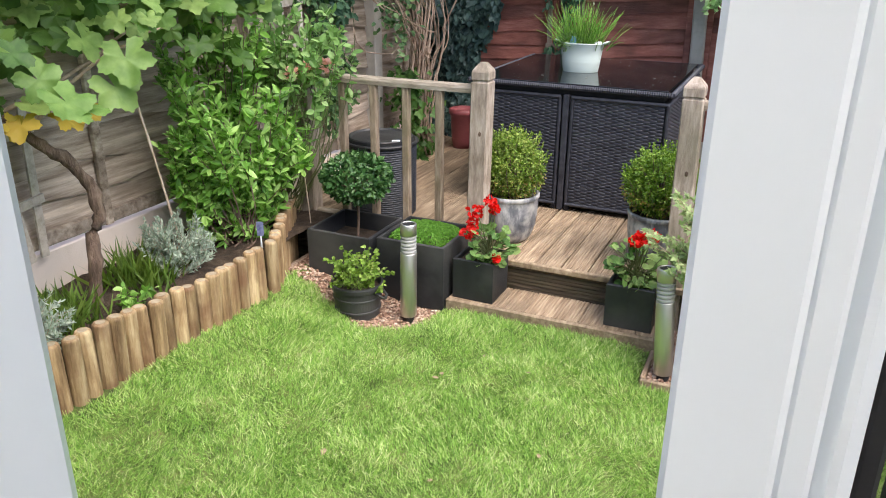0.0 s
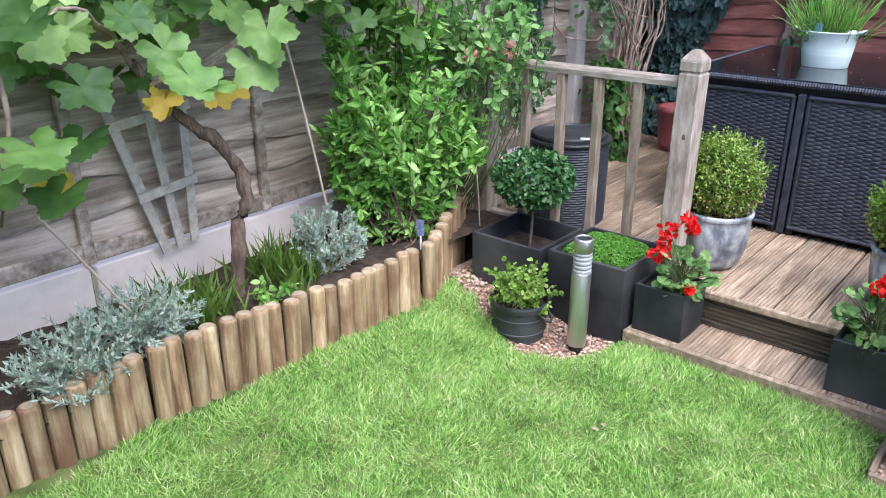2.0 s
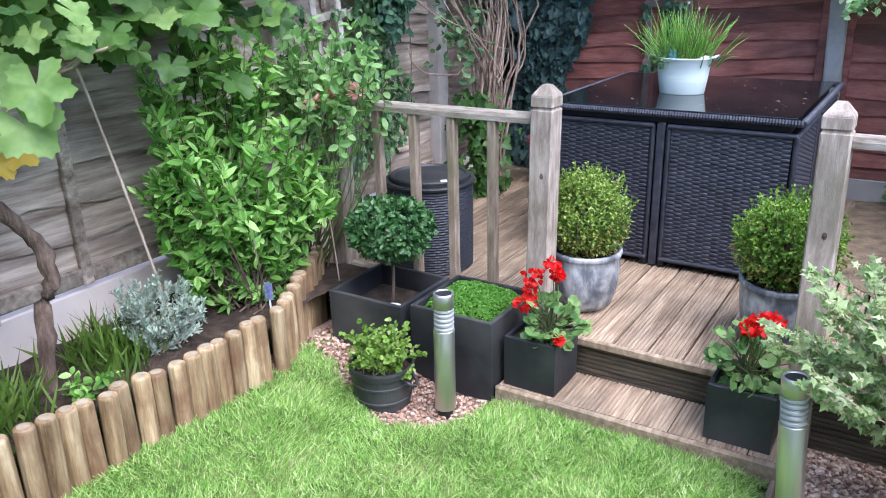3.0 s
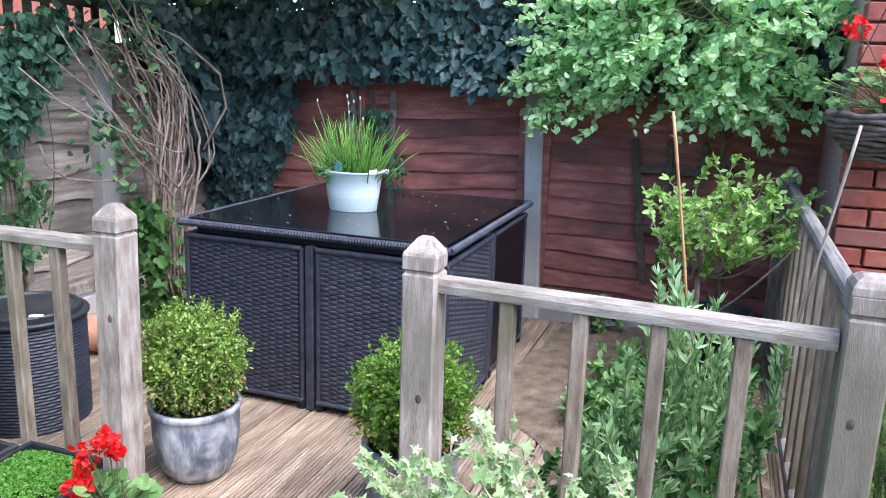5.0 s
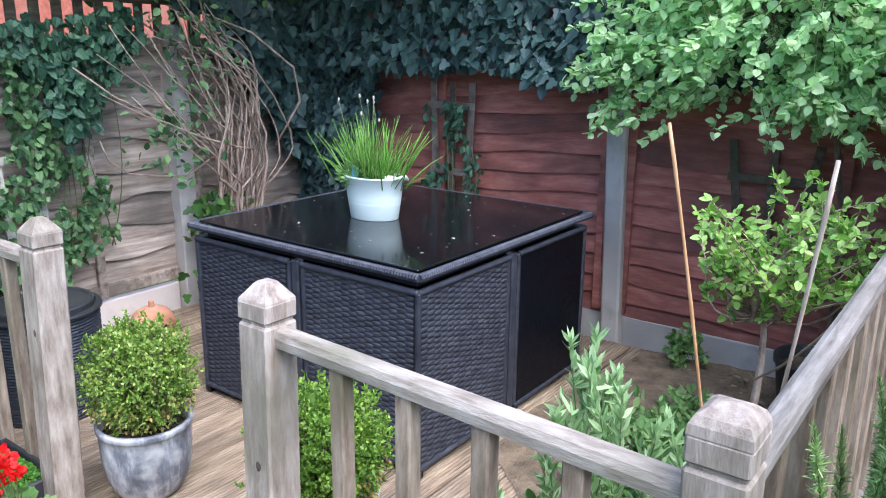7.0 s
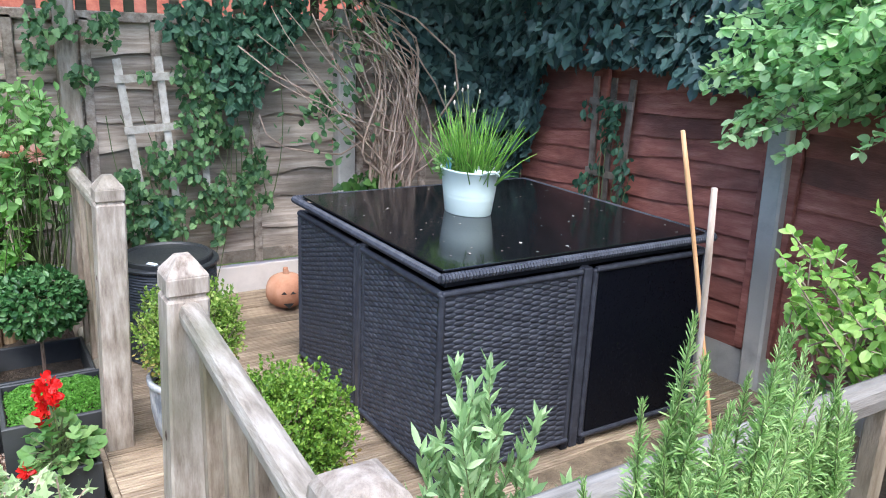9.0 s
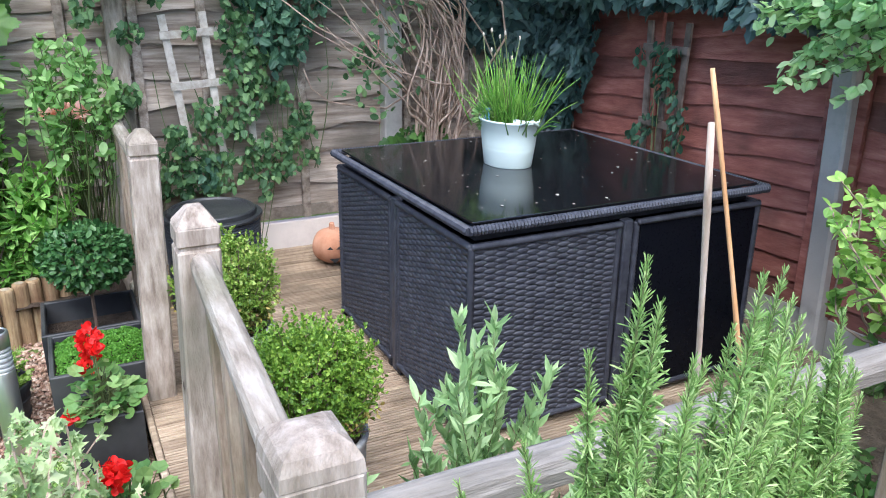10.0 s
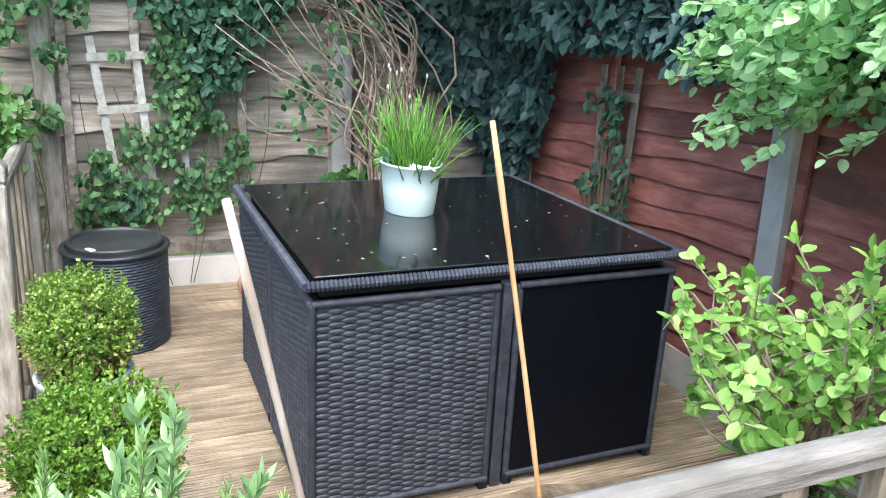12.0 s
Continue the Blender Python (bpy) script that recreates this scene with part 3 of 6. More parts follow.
# ---- deck ----
def grooved(width, length, thick, n, depth=0.004):
    """A grooved board, its length along y from 0, its width along x, its top at z = 0."""
    prof = [(0.0, -thick), (0.0, -0.003)]
    step = width / n
    for i in range(n):
        a = i * step
        prof += [(a + step * 0.08, 0.0), (a + step * 0.7, 0.0), (a + step * 0.76, -depth)]
        prof += [(a + step * 0.98, -depth)] if i < n - 1 else []
    prof += [(width, -depth), (width, -thick)]
    m = len(prof)
    gg = Geo()
    gg.add([(px, py, pz) for py in (0, length) for px, pz in prof], [(i, i + 1, m + i + 1, m + i) for i in range(m - 1)] + [tuple(range(m))[::-1], tuple(range(m, 2 * m)), (m - 1, 0, m, 2 * m - 1)])
    return gg


deck = thing("deck", (0.2, 5.6, 0), "raised timber deck of grooved boards, worn brown", "deck", kind="structure")
W = 0.124
long_board = mesh_of("deck_board", grooved(W - 0.009, 2.34, 0.026, 8, 0.004), deck_wood)
for i in range(26):
    piece("deck_board", long_board, deck, pose(-1.42 + i * W, 4.475, DECK - random.uniform(0, 0.004), random.uniform(-0.05, 0.05), 0, random.uniform(-0.08, 0.08)))
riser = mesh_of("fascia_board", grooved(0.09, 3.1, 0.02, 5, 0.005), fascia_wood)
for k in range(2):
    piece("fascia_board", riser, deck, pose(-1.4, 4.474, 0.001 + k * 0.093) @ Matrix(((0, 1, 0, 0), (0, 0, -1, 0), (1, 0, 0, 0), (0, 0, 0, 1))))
nose = Geo()
cbox((0.15, 4.463, DECK - 0.012), (3.1, 0.02, 0.03), 0.004, geo=nose)
part("deck_edge", nose, deck_wood, deck)
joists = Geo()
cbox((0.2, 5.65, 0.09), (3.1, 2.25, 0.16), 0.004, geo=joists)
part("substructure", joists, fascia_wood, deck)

step = thing("garden_step", (0.33, 4.33, 0), "low timber step of grooved boards before the deck", "step", kind="structure")
step_board = mesh_of("step_board", grooved(W - 0.004, 0.225, 0.026, 8, 0.004), deck_wood)
for i in range(8):
    piece("step_board", step_board, step, pose(-0.15 + i * W, 4.235, 0.07 - random.uniform(0, 0.002)))
part("step_edge", cbox((0.335, 4.222, 0.028), (0.98, 0.024, 0.084), 0.005), deck_wood, step)
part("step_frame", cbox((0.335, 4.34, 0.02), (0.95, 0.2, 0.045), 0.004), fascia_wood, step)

timber = thing("gravel_edging", (0.8, 3.95, 0), "thin brown timber strip edging the gravel", "edging")
part("edge_strip", cbox((1.9, 3.945, 0.012), (2.2, 0.018, 0.04), 0.004), deck_wood, timber)
part("edge_strip", cbox((0.805, 4.08, 0.012), (0.018, 0.24, 0.04), 0.004), deck_wood, timber)

def soil_edge(y):
    return 1.10 - 0.40 * min(1.0, max(0.0, (y - 5.0) / 0.6)) + 0.06 * math.sin(y * 5) + 0.07 * noise.noise((0, y * 4, 1))


g = Geo()
su, sy = np.linspace(0, 1, 18), np.linspace(4.62, 6.8, 90)
rows = []
for y in sy:
    e = soil_edge(y)
    for u in su:
        x = e + (1.70 - e) * u
        rows.append((x, y, DECK + 0.002 + 0.022 * min(1.0, u * 2.5) * (1 + noise.noise((x * 14, y * 14, 3)))))
g.add(rows, [(j * 18 + i, j * 18 + i + 1, (j + 1) * 18 + i + 1, (j + 1) * 18 + i) for j in range(89) for i in range(17)])
setting("border_soil", g, leaf_mould, "brown soil and leaf mould along the deck's side", "soil", True)
g = Geo()
for _ in range(260):
    x, y, a = RNG.uniform(0.95, 1.7), RNG.uniform(4.6, 6.8), RNG.uniform(0, 6.3)
    leaves(g, [(x, y, DECK + (0.045 if x > 1.2 else 0.012))], [(math.cos(a), math.sin(a), RNG.normal(0, 0.15))], [(RNG.normal(0, 0.2), 0, 1)], RNG.uniform(0.015, 0.04), OVAL)
tagged(part("leaf_litter", g, debris_mat), "dry brown leaves scattered on the deck's side", "debris", kind="stuff")

# ---- balustrades ----
def newel(parent, x, y, z0, top, w=0.086, lean=(0.0, 0.0), dome=False):
    """A square post with a rounded pyramid cap above a cut line; lean shifts its foot."""
    gg = Geo()
    cbox((x, y, (z0 + top - 0.085) / 2), (w, w, top - 0.085 - z0), 0.005, geo=gg)
    cbox((x, y, top - 0.081), (w - 0.012, w - 0.012, 0.012), 0.002, geo=gg)
    cbox((x, y, top - 0.058), (w, w, 0.04), 0.004, geo=gg)
    h = w / 2
    rings = ((0.965, top - 0.0385), (0.91, top - 0.034), (0.40, top - 0.005), (0.30, top - 0.001), (0.15, top))
    if dome:
        rings = ((0.985, top - 0.0385), (0.95, top - 0.024), (0.80, top - 0.012), (0.52, top - 0.003), (0.2, top))
    v = [(x + sx * h * k, y + sy * h * k, z) for k, z in rings for sx, sy in ((-1, -1), (1, -1), (1, 1), (-1, 1))]
    gg.add(v, [(r * 4 + i, r * 4 + (i + 1) % 4, r * 4 + 4 + (i + 1) % 4, r * 4 + 4 + i) for r in range(4) for i in range(4)] + [(16, 17, 18, 19)])
    for block in gg.v:
        low = (top - block[:, 2]) / (top - z0)
        block[:, 0] += lean[0] * low
        block[:, 1] += lean[1] * low
    return part("post", gg, post_z, parent)


def handrail(a, b, r=0.023, geo=None):
    """A rounded rail with a flat underside between two points."""
    gg = Geo()
    a, b = np.array(a), np.array(b)
    d = (b - a) / np.linalg.norm(b - a)
    s = np.array((-d[1], d[0], 0))
    prof = [(-1, -0.75), (-1.05, 0.1), (-0.8, 0.65), (-0.3, 0.95), (0.3, 0.95), (0.8, 0.65), (1.05, 0.1), (1, -0.75)]
    v = [p + s * u * r + np.array((0, 0, w * r)) for p in (a, b) for u, w in prof]
    return gg.add(v, [(i, (i + 1) % 8, 8 + (i + 1) % 8, 8 + i) for i in range(8)] + [tuple(range(8))[::-1], tuple(range(8, 16))])


def balustrade(label, posts, a, b, n, mat_rail, low=0.27, top=0.985):
    """Posts, a handrail from a to b, a bottom rail and n balusters."""
    ob = thing("balustrade", (a[0], a[1], DECK), label, "railing", "deck balustrades")
    for p in posts:
        newel(ob, *p)
    part("handrail", handrail((*a, top), (*b, top + 0.0)), mat_rail, ob)
    part("bottom_rail", handrail((*a, low), (*b, low), 0.022), mat_rail, ob)
    for i in range(n):
        t = (i + 1) / (n + 1)
        x, y = a[0] + (b[0] - a[0]) * t, a[1] + (b[1] - a[1]) * t
        part("baluster", cbox((x, y, (low + top) / 2), (0.036, 0.036, top - low - 0.02), 0.004), baluster_wood, ob)
    return ob


balustrade("weathered grey-brown timber balustrade behind the black planters", [(-0.127, 4.55, 0.06, 1.11, 0.086, (0.0, -0.035)), (-1.09, 4.54, 0.06, 1.07)], (-1.05, 4.54), (-0.168, 4.55), 4, rail_x)
balustrade("weathered timber balustrade beside the deck opening", [(0.803, 4.545, 0.0, 1.112, 0.086, (0.015, -0.035))], (0.845, 4.545), (1.70, 4.50), 4, rail_x, top=1.0)
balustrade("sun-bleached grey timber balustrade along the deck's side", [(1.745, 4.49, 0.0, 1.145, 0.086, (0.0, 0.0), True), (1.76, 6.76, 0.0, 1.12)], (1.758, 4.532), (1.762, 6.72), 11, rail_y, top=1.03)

knot_wood = surface("knot_wood", [(0.07, 0.045, 0.03), (0.15, 0.10, 0.07)], 60, rough=0.8)
for px, py, pz in ((-0.118, 4.4955, 0.79), (0.816, 4.4875, 0.72), (1.735, 4.4455, 0.85)):
    holder = [o for o in scene.objects if o.name.startswith("balustrade") and abs(o.location.x - px) < 1.0][0]
    part("knot", Geo().add([(px + 0.009 * math.cos(a) * 0.8, py + 0.0, pz + 0.0115 * math.sin(a)) for a in np.linspace(0, 2 * math.pi, 14, endpoint=False)] + [(px, py - 0.002, pz)], [(i, (i + 1) % 14, 14) for i in range(14)]), knot_wood, holder)

# ---- fences ----
def lap_panel(parent, along, at, lo, hi, z0, z1, mat_board, n=9, rise=0.0):
    """An overlapping board panel: wavy-edged boards along x or y, each tilted out at its foot; rise lifts the far end of the boards."""
    h = (z1 - z0) / n
    L = hi - lo
    for v in range(3):
        key = ("board", parent.name, v, round(L, 3), n)
        if key not in LAP:
            gg = Geo()
            rng = random.Random(v + 11)
            m = 12
            verts = []
            for i in range(m + 1):
                u = L * i / m
                w = (0.016 * math.sin(i * 1.3 + v * 2) + rng.uniform(-0.01, 0.01)) * (1.0 if along == "y" else 0.45)
                verts += [(u, 0.030, -0.022 + w), (u, 0.006, h + 0.02), (u, 0.0, h + 0.02), (u, 0.016, -0.022 + w)]
            fs = []
            for i in range(m):
                for j in range(4):
                    fs.append((i * 4 + j, i * 4 + (j + 1) % 4, (i + 1) * 4 + (j + 1) % 4, (i + 1) * 4 + j))
            fs += [(0, 1, 2, 3), (m * 4 + 3, m * 4 + 2, m * 4 + 1, m * 4)]
            LAP[key] = mesh_of("fence_board", gg.add(verts, fs), mat_board)
    for i in range(n):
        me = LAP["board", parent.name, i % 3, round(L, 3), n]
        z = z0 + i * h
        if along == "x":
            m = Matrix.Translation((hi, at, z + L * math.tan(radians(rise)))) @ pose(0, 0, 0, 0, 0, 180) @ pose(0, 0, 0, 0, rise, 0)
        else:
            m = Matrix.Translation((at, hi, z)) @ pose(0, 0, 0, 0, 0, -90)
        piece("fence_board", me, parent, m)


LAP = {}
left_fence = thing("garden_fence", (-1.52, 3.5, 0), "silvered overlap timber fence on pale concrete gravel boards", "fence", kind="structure")
for lo, hi, gz in ((1.0, 2.8, 0.45), (2.82, 4.58, 0.44), (4.66, 5.9, 0.345), (6.01, 6.9, 0.34)):
    part("gravel_board", cbox((-1.53, (lo + hi) / 2, gz / 2 - 0.02), (0.05, hi - lo, gz), 0.006), gravel_board, left_fence)
    lap_panel(left_fence, "y", -1.535, lo, hi, gz + 0.06, 1.56, fence_grey, 8)
    part("bottom_batten", cbox((-1.505, (lo + hi) / 2, gz + 0.035), (0.03, hi - lo, 0.06), 0.004), fence_grey, left_fence)
    part("top_batten", cbox((-1.51, (lo + hi) / 2, 1.565), (0.05, hi - lo, 0.045), 0.004), fence_grey, left_fence)
    for b in range(3):
        yb = {2.82: (2.8, 3.56, 4.4), 4.66: (4.7, 5.0, 5.465)}.get(lo, tuple(lo + 0.04 + k * (hi - lo - 0.08) / 2 for k in range(3)))[b]
        if lo == 1.0 and b == 2:
            continue
        part("upright_batten", cbox((-1.497, yb, (gz + 1.56) / 2), (0.024, 0.042, 1.56 - gz), 0.003), fence_grey, left_fence)
for yp, wide in ((4.62, 0.085), (5.955, 0.1)):
    part("fence_post", cbox((-1.49, yp, 0.82), (0.085, wide, 1.66), 0.006), concrete if yp > 5 else post_z, left_fence)
for i in range(24):
    part("top_picket", cbox((-1.52, 4.5 + i * 0.1, 1.66), (0.014, 0.045, 0.2), 0.002), fascia_wood, left_fence)
part("top_picket_rail", cbox((-1.52, 5.7, 1.765), (0.03, 2.4, 0.04), 0.004), fascia_wood, left_fence)

back_fence = thing("garden_fence", (0.2, 6.93, 0), "dark red-stained overlap timber fence with concrete posts", "fence", kind="structure")
for lo, hi, rise in ((-1.5, 0.485, 3.8), (0.535, 2.4, -1.7)):
    part("gravel_board", cbox(((lo + hi) / 2, 6.94, 0.16), (hi - lo, 0.05, 0.3), 0.006), concrete, back_fence)
    z0 = 0.31 if rise < 0 else 0.2
    lap_panel(back_fence, "x", 6.945, lo, hi, z0, z0 + 1.55, fence_red, 16, rise)
    for b in range(3):
        xb = lo + 0.04 + b * (hi - lo - 0.08) / 2
        part("upright_batten", cbox((xb, 6.905, 1.1), (0.042, 0.024, 1.55), 0.003), fence_red, back_fence)
post = Geo()
cbox((0, 0, 1.0), (0.092, 0.07, 2.0), 0.01, geo=post)
slope = post.v[-1]
slope[:, 0] += 0.513 + 0.033 * (1.1 - slope[:, 2])
slope[:, 1] += 6.885
part("concrete_post", post, concrete, back_fence, "grey concrete post leaning slightly")


def trellis(at, label, w0, w1, h, mat_wood, along="y", bars=(0.25, 0.55, 0.85), n=3, tilt=0.0):
    """A fan trellis: uprights that spread, with cross bars."""
    ob = thing("trellis", at, label, "trellis", "fan trellises")
    def place(u, z, lift):
        u2, z2 = u * math.cos(tilt) - z * math.sin(tilt), u * math.sin(tilt) + z * math.cos(tilt)
        return (at[0] + lift, at[1] + u2, at[2] + z2) if along == "y" else (at[0] + u2, at[1] - lift, at[2] + z2)
    def slat(name, p, q, lift):
        a, b = np.array(place(*p, lift)), np.array(place(*q, lift))
        d = (b - a) / np.linalg.norm(b - a)
        nrm = np.array((1, 0, 0) if along == "y" else (0, -1, 0), float)
        s = np.cross(nrm, d) * 0.017
        t = nrm * 0.006
        part(name, Geo().add([a - s - t, a + s - t, a + s + t, a - s + t, b - s - t, b + s - t, b + s + t, b - s + t], [(0, 1, 2, 3), (7, 6, 5, 4), (0, 4, 5, 1), (1, 5, 6, 2), (2, 6, 7, 3), (3, 7, 4, 0)]), mat_wood, ob)
    for i in range(n):
        t = i / (n - 1) - 0.5
        slat("upright", (t * w0, 0), (t * w1, h), 0.0)
    for z in bars:
        w = w0 + (w1 - w0) * z + 0.05
        slat("cross_bar", (-w / 2, z * h), (w / 2, z * h), 0.0125)
    return ob


trellis((-1.455, 3.13, 0.42), "broken fan trellis of grey timber leaning on the fence", 0.12, 0.30, 0.62, pale_lath, bars=(0.38, 0.82), tilt=0.12)
trellis((-1.42, 5.04, 0.72), "fan trellis of pale grey timber on the fence", 0.30, 0.36, 0.68, pale_lath, bars=(0.53, 0.87), tilt=0.07)
trellis((-0.42, 6.875, 0.72), "narrow trellis of dark timber on the red fence", 0.20, 0.25, 0.66, dull_lath, "x", bars=(0.3, 0.82))
trellis((1.2, 6.875, 0.45), "fan trellis of dark timber behind the berry shrub", 0.14, 0.34, 0.75, fascia_wood, "x", bars=(0.4, 0.8))

side_fence = thing("garden_fence", (4.3, 4.0, 0), "silvered overlap timber fence closing the garden's far side", "fence", kind="structure")
for lo, hi in ((1.3, 3.15), (3.2, 5.05), (5.1, 6.95)):
    part("fence_panel", cbox((4.3, (lo + hi) / 2, 0.9), (0.03, hi - lo, 1.75), 0.004), fence_grey, side_fence)
    part("fence_post", cbox((4.29, hi + 0.025, 0.9), (0.09, 0.09, 1.85), 0.006), post_z, side_fence)
for lo, hi in ((2.45, 4.25),):
    part("fence_panel", cbox(((lo + hi) / 2, 7.03, 0.9), (hi - lo, 0.03, 1.75), 0.004), fence_grey, side_fence)

# ---- brick wall of the outbuilding ----
outhouse = thing("outbuilding_wall", (2.6, 6.4, 0), "red brick outbuilding wall with pale mortar joints", "wall", kind="structure")
part("wall_core", cbox((2.89, 6.57, 1.0), (2.0, 0.84, 2.1), 0.002), mortar, outhouse)
brick = mesh_of("brick", cbox((0, 0, 0), (0.215, 0.1, 0.065), 0.004), brick_mat)
half = mesh_of("brick", cbox((0, 0, 0), (0.1, 0.1, 0.065), 0.004), brick_mat)
for c in range(27):
    z = 0.03 + c * 0.075
    for i in range(7):
        x = 1.99 + i * 0.225 + (0.1125 if c % 2 else 0)
        if c % 2 and i == 0:
            piece("brick", half, outhouse, pose(1.933, 6.152, z))
        piece("brick", brick, outhouse, pose(x, 6.152, z))

# ---- house and door behind the start ----
house = Geo()
cbox((-1.2, 1.14, 1.05), (4.1, 0.3, 2.3), 0.004, geo=house)
cbox((3.3, 1.14, 1.05), (3.6, 0.3, 2.3), 0.004, geo=house)
setting("wall_house", house, plaster, "pale rendered house wall round the garden door", "wall")
setting("floor", cbox((1.2, 0.0, -0.03), (3.4, 2.0, 0.06), 0.002), rail_x, "plain timber floor inside the house", "floor")
setting("wall_south", cbox((1.2, -1.05, 1.05), (3.4, 0.1, 2.3), 0.002), white_upvc, "plain white inner wall", "wall")
setting("wall_east", cbox((2.9, 0.0, 1.05), (0.1, 1.98, 2.3), 0.002), white_upvc, "plain white inner side wall", "wall")
setting("wall_west", cbox((-0.5, 0.0, 1.05), (0.1, 1.98, 2.3), 0.002), white_upvc, "plain white inner side wall", "wall")
# ceiling added unseen to trim the daylight on the door frame
setting("ceiling", cbox((1.2, -0.32, 2.23), (3.4, 1.52, 0.02), 0.002), white_upvc, "unseen white ceiling at the back, added to limit the daylight", "ceiling")
# clear roof added unseen, without shadow, to brighten the door frame
roof = setting("roof_glazing", cbox((1.2, 0.86, 2.23), (3.4, 0.83, 0.02), 0.002), window_glass, "unseen clear glazed roof, added to let daylight onto the door frame", "ceiling")
roof.visible_shadow = False
door = thing("door_1", (1.16, 1.38, 0.1), "white plastic garden door with a glass pane, standing open", "door", kind="structure")
leaf = part("door_frame", cbox((1.1742, 1.405, 1.2), (0.0232, 0.05, 2.2), 0.0015), white_upvc, door)
part("bead", cbox((1.1892, 1.4065, 1.2), (0.007, 0.05, 2.2), 0.0012), white_upvc, leaf)
part("bead", cbox((1.1967, 1.4085, 1.2), (0.008, 0.05, 2.2), 0.003), white_upvc, leaf)
part("gasket", cbox((1.2032, 1.41, 1.2), (0.0048, 0.045, 2.2), 0.001), rubber, leaf)
part("pane", cbox((1.42, 1.41, 1.2), (0.42, 0.02, 2.1), 0.002), window_glass, door)
jamb2 = thing("door_2", (1.03, 1.32, 0.1), "slim metal-edged door frame beside the open door", "door", kind="structure")
part("door_frame", cbox((0.994, 1.3, 1.2), (0.126, 0.04, 2.2), 0.004), alu, jamb2)

# ---- cube dining set ----
def weave(c, u, n, w, h, cols, rows, depth=0.003):
    """A woven panel centred at c: u runs across, n faces outwards; each strand swells over one stake and dips behind the next."""
    u, n = np.array(u, float), np.array(n, float)
    up = np.array((0, 0, 1.0))
    m = cols * 8 + 1
    s = np.linspace(-w / 2, w / 2, m)
    gg = Geo()
    rh = h / rows
    V, F = [], []
    for r in range(rows):
        swell = np.sin((s / w + 0.5) * cols * np.pi + np.pi * (r % 2))
        d = depth * np.sign(swell) * np.abs(swell) ** 0.7
        fat = rh * (0.5 + 0.28 * swell)
        mid = -h / 2 + (r + 0.5) * rh
        for k, dd in ((-1.0, -0.0016), (-0.55, 0.0), (0.55, 0.0004), (1.0, -0.0016)):
            V.append(np.array(c) + s[:, None] * u + (mid + k * fat)[:, None] * up + (d + dd)[:, None] * n)
        for k in range(3 if r == rows - 1 else 4):
            a = (r * 4 + k) * m
            F += [(a + i, a + i + 1, a + m + i + 1, a + m + i) for i in range(m - 1)]
    V.append(np.array(c) + np.array([-w / 2 * u - h / 2 * up, w / 2 * u - h / 2 * up, w / 2 * u + h / 2 * up, -w / 2 * u + h / 2 * up]) - 0.0055 * n)
    b = rows * 4 * m
    F.append((b, b + 1, b + 2, b + 3))
    return gg.add(np.concatenate(V), F)


TX0, TX1, TY0, TY1, TZ = -0.50, 0.615, 5.285, 6.43, 0.915
table = thing("dining_table", ((TX0 + TX1) / 2, (TY0 + TY1) / 2, DECK), "black rattan dining table with a dark glass top, chairs tucked in", "table")
cx, cy = (TX0 + TX1) / 2, (TY0 + TY1) / 2
part("glass_top", cbox((cx, cy, TZ - 0.004), (TX1 - TX0 - 0.05, TY1 - TY0 - 0.05, 0.008), 0.002), table_glass, table, "glossy black glass top")


def ribbed(a, b, r=0.0155, pitch=0.0115):
    """A rattan-wrapped rim between two points."""
    L = float(np.linalg.norm(np.array(b) - np.array(a)))
    k = int(L / pitch)
    pts = [np.array(a) + (np.array(b) - np.array(a)) * i / (2 * k) for i in range(2 * k + 1)]
    return tube(pts, [r * (1.0 if i % 2 else 0.74) for i in range(2 * k + 1)], 8)


rim = TZ - 0.016
for a, b in (((TX0, TY0), (TX1, TY0)), ((TX1, TY0), (TX1, TY1)), ((TX1, TY1), (TX0, TY1)), ((TX0, TY1), (TX0, TY0))):
    part("rim", ribbed((*a, rim), (*b, rim)), rattan, table, "wrapped rattan rim")
part("apron", cbox((cx, cy, TZ - 0.045), (TX1 - TX0 - 0.09, TY1 - TY0 - 0.09, 0.04), 0.004), frame_black, table)
for sx in (-1, 1):
    part("leg", cbox((cx + sx * 0.0, TY0 + 0.03 if sx < 0 else TY1 - 0.03, (DECK + TZ) / 2 - 0.03), (0.035, 0.035, TZ - DECK - 0.06), 0.005), rattan, table)
    part("leg", cbox((TX0 + 0.03 if sx < 0 else TX1 - 0.03, cy, (DECK + TZ) / 2 - 0.03), (0.035, 0.035, TZ - DECK - 0.06), 0.005), rattan, table)


